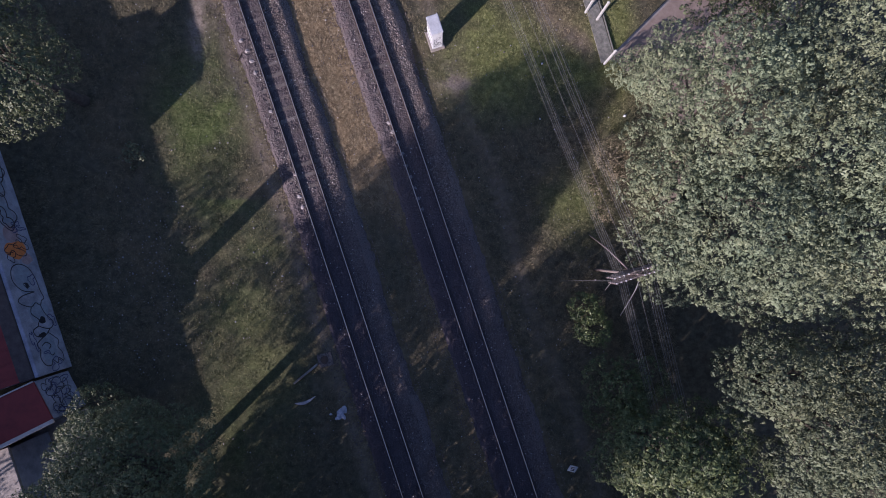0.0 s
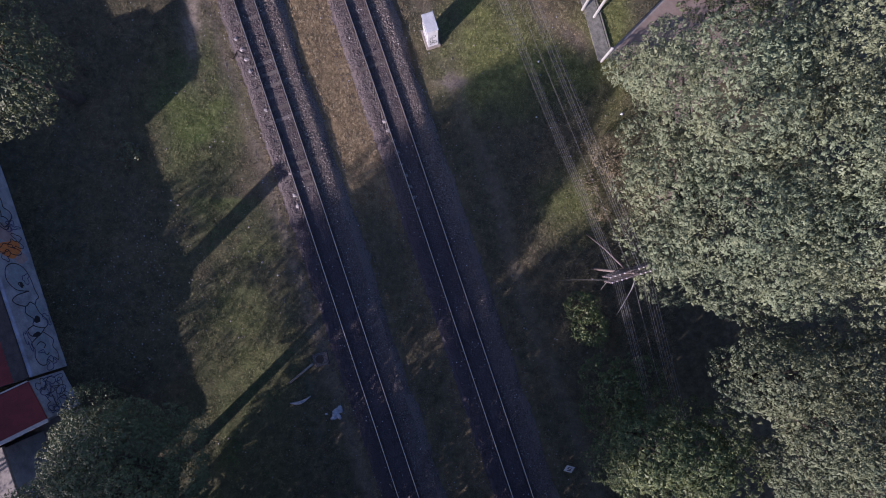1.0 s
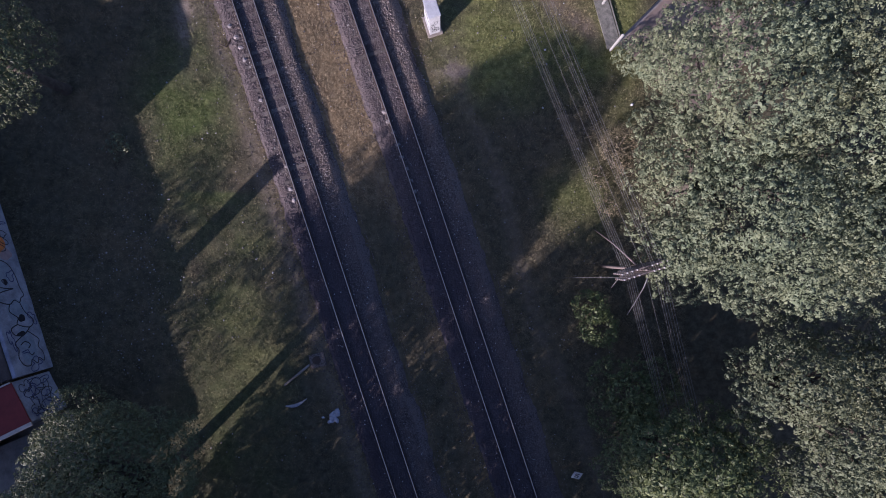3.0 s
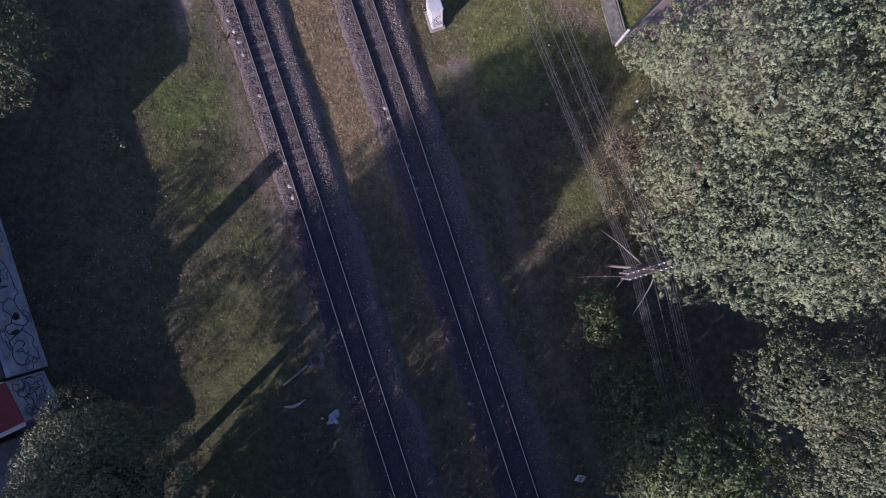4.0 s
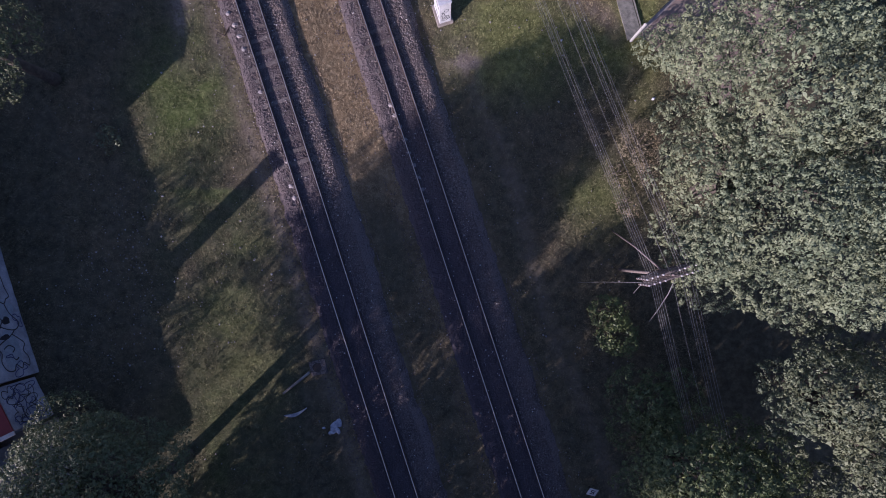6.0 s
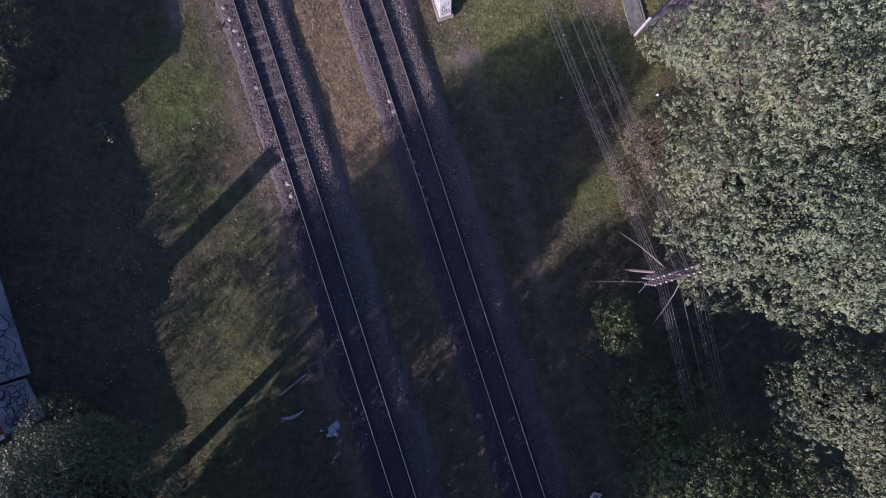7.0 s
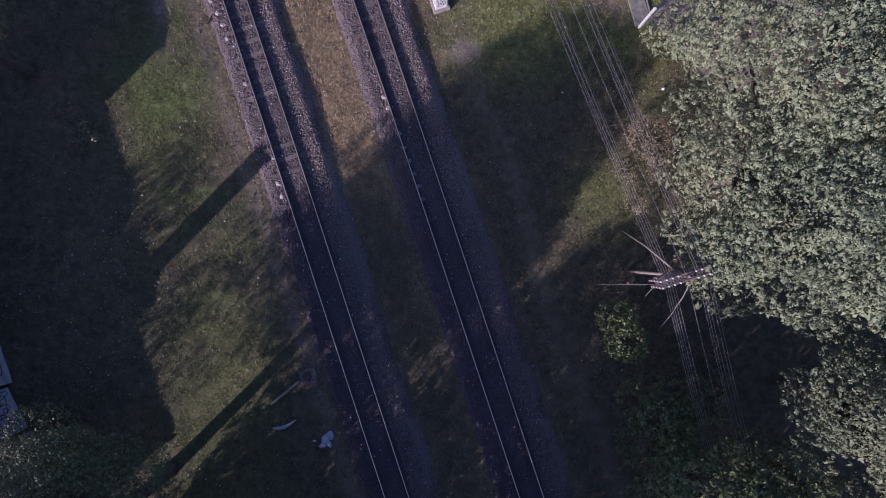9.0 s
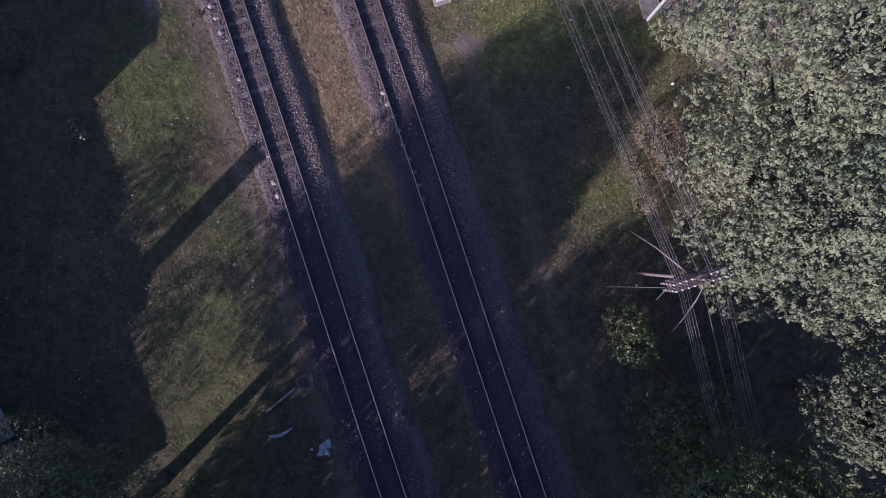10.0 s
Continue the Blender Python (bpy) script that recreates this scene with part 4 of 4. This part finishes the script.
strut = rod("pole_strut", [(8.75, 0.9, -0.1), (8.95, 0.0, 2.9), (9.3, -1.15, 5.6)], [0.035, 0.04, 0.055], M_WOOD, None, 8)
tagged(strut, "leaning timber strut propping the telegraph pole", "strut")
stay = rod("stay_wire", [(6.9, -1.9, 0.0), (7.5, -1.72, 2.7), (8.4, -1.55, 6.0)], [0.008] * 3, M_WIRE, None, 6)
tagged(stay, "taut pale stay wire beside the pole", "wire")
for pts, r in (([(9.6, -1.4, 5.9), (9.6, -2.1, 5.2), (9.55, -2.9, 4.2), (9.6, -3.6, 3.0)], 0.02), ([(9.65, -1.4, 5.8), (9.75, -2.0, 5.0), (9.72, -2.6, 4.2)], 0.018), ([(8.5, -1.5, 5.6), (8.3, -1.75, 5.3), (8.25, -2.1, 4.7)], 0.012)):
    tagged(rod("loose_cable", pts, [r] * len(pts), M_WIRE, None, 6), "loose grey cable hanging from the cross-arms", "cable", group="loose cables on the pole")

# ---- litter and small trackside things ----
v, f = tube([(-7.45, -6.85, 0.14), (-7.9, -7.22, 0.12), (-8.86, -8.01, 0.08)], [0.07, 0.07, 0.065], 10)
tagged(mesh_object("concrete_pipe", v, f, M_KERB, None, smooth=True), "pale thin concrete pipe lying on grass", "pipe")


def curved_panel():
    v, f = [], []
    for i in range(13):
        t = i / 12
        x, y = -7.6 - 1.2 * t, -8.78 - 0.42 * t - 0.16 * math.sin(math.pi * t)
        w = 0.02 + 0.075 * math.sin(math.pi * t)
        for dy, z in ((-w, 0.02), (-w, 0.07), (w, 0.12), (w, 0.02)):
            v.append((x, y + dy, z))
    for i in range(12):
        for j in range(4):
            f.append((i * 4 + j, i * 4 + (j + 1) % 4, (i + 1) * 4 + (j + 1) % 4, (i + 1) * 4 + j))
    f += [(3, 2, 1, 0), (48, 49, 50, 51)]
    return tagged(mesh_object("curved_panel", v, f, M_CLOTH), "bent pale offcut lying in the grass", "scrap")


curved_panel()


def manhole():
    thing = empty("inspection_cover", pose(-7.0, -6.6, 0, 0, 0, 14))
    part("slab", box(bmesh.new(), 0, 0, 0.02, 0.9, 0.8, 0.12, 0, 0.02), M_BALLAST, thing)
    bm = bmesh.new()
    made = bmesh.ops.create_cone(bm, cap_ends=True, segments=20, radius1=0.24, radius2=0.24, depth=0.02)
    bmesh.ops.transform(bm, verts=made["verts"], matrix=pose(-0.05, 0.02, 0.085))
    part("lid", bm, M_IRON, thing, "round dark iron lid")
    return tagged(thing, "grey concrete slab with a round dark iron lid", "inspection cover")


manhole()


def rag(x, y, rx, ry, turn, seed):
    g = np.random.default_rng(seed)
    bm = bmesh.new()
    made = bmesh.ops.create_icosphere(bm, subdivisions=2, radius=1.0)
    for q in made["verts"]:
        q.co *= 1 + g.uniform(-0.16, 0.16)
    bmesh.ops.transform(bm, verts=made["verts"], matrix=pose(x, y, 0.07, 0, 0, turn) @ Matrix.Diagonal((rx, ry, 0.09, 1)))
    return tagged(part("rag", bm, M_CLOTH), "crumpled bluish-white cloth dropped on grass", "rag", group="rags on the grass")


for k, (x, y, rx, ry, tn) in enumerate(((-6.1, -9.72, 0.2, 0.3, -35), (-5.84, -9.55, 0.15, 0.25, 15), (-6.22, -10.06, 0.21, 0.12, 12), (-5.92, -9.98, 0.11, 0.21, 40), (-6.66, -9.84, 0.09, 0.06, 0))):
    rag(x, y, rx, ry, tn, 200 + k)
v, f = tube([(-12.62, 11.38, 0.1), (-12.22, 11.2, 0.12), (-12.1, 11.36, 0.13), (-11.95, 11.72, 0.1)], [0.035] * 4, 6)
tagged(mesh_object("bent_iron", v, f, M_IRON), "bent dark iron bar on the ballast edge", "scrap")


def marker_plate():
    thing = empty("marker_plate", pose(7.6, -12.85, 0, 0, 0, -18))
    bm = box(bmesh.new(), 0, 0, 0.3, 0.05, 0.05, 0.7)
    part("stake", bm, M_IRON, thing)
    bm = box(bmesh.new(), 0, 0, 0, 0.52, 0.46, 0.02, 0, 0.004)
    plate = part("plate", bm, M_WHITE, thing, "white plate with a dark mark")
    plate.matrix_local = pose(0, 0, 0.66, 22, 12, 0)
    for cx, cy, sx, sy in ((0.0, 0.11, 0.24, 0.05), (-0.09, 0.05, 0.06, 0.1), (0.0, 0.0, 0.24, 0.05), (0.09, -0.05, 0.06, 0.1), (0.0, -0.11, 0.24, 0.05)):
        bm = box(bmesh.new(), cx, cy, 0.0125, sx, sy, 0.006)
        part("mark_bar", bm, M_INK, plate)
    return tagged(thing, "small white trackside plate with dark bars", "sign")


marker_plate()

bush("verge_bush", 10.75, 10.55, 0.85, 1.2, M_LEAF_GREY, "grey-green bush at the corner of the road", 60)
bush("verge_bush", 11.9, 10.2, 0.9, 1.5, M_LEAF_GREY, "grey-green bush below the big tree", 61)
bush("brown_scrub", 10.1, 5.5, 1.1, 1.0, M_LEAF_BROWN, "low brownish scrub at the edge of the trees", 52, 0.17, 0.042)
bush("brown_scrub", 10.5, 4.0, 0.5, 0.7, M_LEAF_BROWN, "low dry scrub under the telegraph wires", 53, 0.17, 0.042)
bush("weed_clump", 8.9, 3.9, 0.5, 0.6, M_LEAF_BROWN, "tall weeds beside the telegraph wires", 54, 0.2, 0.042)
bush("weed_clump", 9.4, 2.4, 0.55, 0.7, M_LEAF_BROWN, "yellowing weeds near the telegraph pole", 55, 0.2, 0.042)
bush("weed_clump", -18.5, 5.65, 0.6, 0.35, M_LEAF_OLIVE, "flat rosette of leafy weeds in the shade", 56)



def speckle(name, xs, ys, zs, size, material, gen, flat=0.6):
    """Many small angular stones: stretched octahedra."""
    n = len(xs)
    base = np.array([(1, 0, 0), (0, 1, 0), (-1, 0, 0), (0, -1, 0), (0, 0, 1), (0, 0, -1)], float)
    tri = np.array([(0, 1, 4), (1, 2, 4), (2, 3, 4), (3, 0, 4), (1, 0, 5), (2, 1, 5), (3, 2, 5), (0, 3, 5)])
    p = base[None] * gen.uniform(0.6, 1.35, (n, 6, 1)) * size[:, None, None] * np.array([1, 1, flat])
    a, b = gen.uniform(0, 6.28, n), gen.normal(0, 0.4, n)
    ca, sa, cb, sb = np.cos(a), np.sin(a), np.cos(b), np.sin(b)
    x, y, z = p[..., 0], p[..., 1], p[..., 2]
    x, z = x * cb[:, None] - z * sb[:, None], x * sb[:, None] + z * cb[:, None]
    x, y = x * ca[:, None] - y * sa[:, None], x * sa[:, None] + y * ca[:, None]
    v = np.stack([x + xs[:, None], y + ys[:, None], z + zs[:, None]], -1).reshape(-1, 3)
    f = (tri[None] + 6 * np.arange(n)[:, None, None]).reshape(-1, 3)
    return quads_object(name, v, f, material)


def bed_height(d):
    return np.interp(d, [-9, -1.8, -1.5, -1.2, -0.55, 0.55, 1.25, 1.65, 2.1, 9], [-0.02, -0.02, 0.07, 0.21, 0.232, 0.232, 0.21, 0.21, -0.03, -0.03])


M_CHIP = mat_plain("pale_stone_chip", (0.36, 0.34, 0.33), (0.62, 0.60, 0.58), 9, 0.8)
gen = np.random.default_rng(80)
for name, line in (("ballast_stones", left_x), ("ballast_stones", right_x)):
    n = 46000
    y = gen.uniform(-18, 18, n)
    d = np.where(gen.random(n) < 0.55, gen.uniform(-1.45, 2.0, n), np.clip(gen.normal(0.1, 1.05, n), -2.3, 2.4))
    keep = np.abs(np.abs(d) - 0.57) > 0.07
    y, d = y[keep], d[keep]
    x = line(y) + d / 0.949
    y = y + 0.0
    inside = (np.abs(d) < 0.5) & (y > (2.5 if line is left_x else 9.0))
    stones = speckle(name, x, y, bed_height(d) + gen.uniform(-0.005, 0.03, len(x)) - 0.008 * inside, gen.uniform(0.020, 0.048, len(x)) * (1 - 0.12 * inside), M_STONE, gen)
    stones.data.attributes.new("dark_tint", "FLOAT", "POINT").data.foreach_set("value", np.repeat(darkening(d, y), 6).astype(np.float32))
    tagged(stones, "loose grey-brown ballast stones between and beside sleepers", "ballast", kind="stuff")

for line in (left_x, right_x):
    y, d = gen.uniform(-17, 17, 340), gen.normal(0, 1.3, 340)
    d = np.where(np.abs(np.abs(d) - 0.57) < 0.09, d * 1.6, d)
    tagged(speckle("pale_chips", line(y) + d / 0.949, y, bed_height(d) + 0.035, gen.uniform(0.018, 0.042, 340), M_CHIP, gen), "bright stone chips scattered over the ballast", "stone chips", kind="stuff")
n = 2600
x, y = gen.uniform(-24, 10, n), gen.uniform(-17, 17, n)
m_litter = mat_stones("pale_litter", (0.12, 0.113, 0.108), (0.36, 0.35, 0.36))
keep = (value_noise(x, y, 3.0, 31) > 0.45)
x, y = x[keep], y[keep]
by_shed = gen.normal(0, 1, (2, 420)) * np.array([[1.5], [4.2]]) + np.array([[-17.4], [-1.5]])
x, y = np.append(x, by_shed[0]), np.append(y, by_shed[1])
clear = (x + 22.05) * 0.948 + (y + 7.0) * 0.317 > 0.3
x, y = x[clear], y[clear]
tagged(speckle("pale_specks", x, y, ground_z(x, y) + 0.04, gen.uniform(0.015, 0.05, len(x)) * gen.uniform(0.6, 1.4, len(x)), m_litter, gen, 0.4), "scattered pale stones, leaves and scraps on turf", "litter", kind="stuff")
for a, b, z, size in ((5.78, 7.8, 0.06, 0.1), (10.85, 8.0, 0.06, 0.13), (11.6, 4.9, 0.06, 0.1), (5.9, 11.1, 0.06, 0.08), (-13.6, 6.0, 0.06, 0.06), (-0.55, -2.25, 0.1, 0.16)):
    tagged(speckle("pale_stone", np.array([a]), np.array([b]), np.array([z]), np.array([size]), M_WHITE, gen, 0.5), "single whitish stone lying on the ground", "stone", group="whitish stones")
M_CHALK = mat_plain("chalky_concrete", (0.19, 0.165, 0.16), (0.36, 0.325, 0.315), 9, 0.9)
# Pale lumps stand for the exposed ends of concrete sleepers.
for k, (a, b) in enumerate(((-11.99, 12.34), (-11.63, 11.72), (-11.36, 11.12), (-11.13, 10.43), (-10.2, 8.1), (-8.73, 4.4), (-8.33, 2.48), (-8.5, 3.1), (-3.22, 7.49), (-2.71, 6.33), (-2.45, 5.65), (-2.2, 4.95), (-1.95, 4.3), (-3.0, 6.95), (-1.72, 3.65), (-1.5, 3.0), (-1.28, 2.35))):
    bm = bmesh.new()
    lump_gen = np.random.default_rng(500 + k)
    for q in bmesh.ops.create_icosphere(bm, subdivisions=2, radius=1.0)["verts"]:
        q.co *= 1 + lump_gen.uniform(-0.22, 0.22)
        q.co = Vector((q.co.x * 0.17, q.co.y * 0.115, q.co.z * 0.07))
    pad = part("sleeper_end_lump", bm, M_CHALK)
    pad.matrix_world = pose(a, b, 0.215, 3 * math.sin(k * 2.1), 3 * math.cos(k * 1.7), -18 + 14 * math.sin(k * 1.3)) @ Matrix.Diagonal((0.7 + 0.3 * abs(math.sin(k)), 0.8 + 0.4 * abs(math.cos(k)), 1, 1))
    tagged(pad, "chalky pale lump standing for an exposed sleeper end", "rubble", group="pale lumps by the sleepers")

# ---- grass ----


def grass(n, seed):
    gen = np.random.default_rng(seed)
    x, y = gen.uniform(-25, 14, n), gen.uniform(-17.5, 17.5, n)
    dl, dr = off_track(x, y)
    bare = bareness(x, y)
    shed_side = (x + 22.05) * 0.948 + (y + 7.0) * 0.317
    path = (np.abs(x - np.interp(-y, [-24, -14.3, -11.6, -11.2], [6.2, 8.98, 9.75, 9.86])) < 0.30) & (y > 11.2)
    road = (np.abs((x - 12.2) - (y - 9.4)) < 4.3) & (x + y > 21.4)
    bed = ((dl > -1.35) & (dl < 2.3)) | ((dr > -1.55) & (dr < 2.3))
    keep = ~bed & (gen.random(n) > bare * 0.9) & (shed_side > 0.1) & ~path & ~road & (value_noise(x, y, 0.7, 77) + 0.35 * gen.random(n) > 0.34)
    x, y = x[keep], y[keep]
    n = len(x)
    dry = np.clip(dryness(x, y) + gen.normal(0, 0.15, n), 0, 1)
    tall = gen.uniform(0.05, 0.13, n) * (0.7 + 0.8 * value_noise(x, y, 1.3, 78))
    z = ground_z(x, y) - 0.01
    k = 5
    a = gen.uniform(0, 6.28, (n, k))
    lean = gen.uniform(0.5, 1.7, (n, k)) * tall[:, None]
    r = gen.uniform(0, 0.07, (n, k))
    bx, by = x[:, None] + np.cos(a) * r, y[:, None] + np.sin(a) * r
    w = gen.uniform(0.005, 0.011, (n, k))
    px, py = -np.sin(a) * w, np.cos(a) * w
    tip = tall[:, None] * gen.uniform(0.7, 1.1, (n, k))
    zz = np.repeat(z[:, None], k, 1)
    v = np.stack([np.stack([bx - px, by - py, zz], -1), np.stack([bx + px, by + py, zz], -1), np.stack([bx + np.cos(a) * lean, by + np.sin(a) * lean, zz + tip], -1)], 2).reshape(-1, 3)
    f = np.arange(len(v)).reshape(-1, 3)
    ob = quads_object("grass_tufts", v, f, M_GRASS)
    ob.data.attributes.new("dry", "FLOAT", "POINT").data.foreach_set("value", np.repeat(dry, 3 * k).astype(np.float32))
    ob.data.attributes.new("lush", "FLOAT", "POINT").data.foreach_set("value", np.repeat(lushness(x, y), 3 * k).astype(np.float32))
    ob.data.attributes.new("fresh", "FLOAT", "POINT").data.foreach_set("value", np.repeat(freshness(x, y), 3 * k).astype(np.float32))
    return tagged(ob, "short uneven tufts of green and straw-coloured grass", "grass", kind="stuff")


grass(140000, 90)
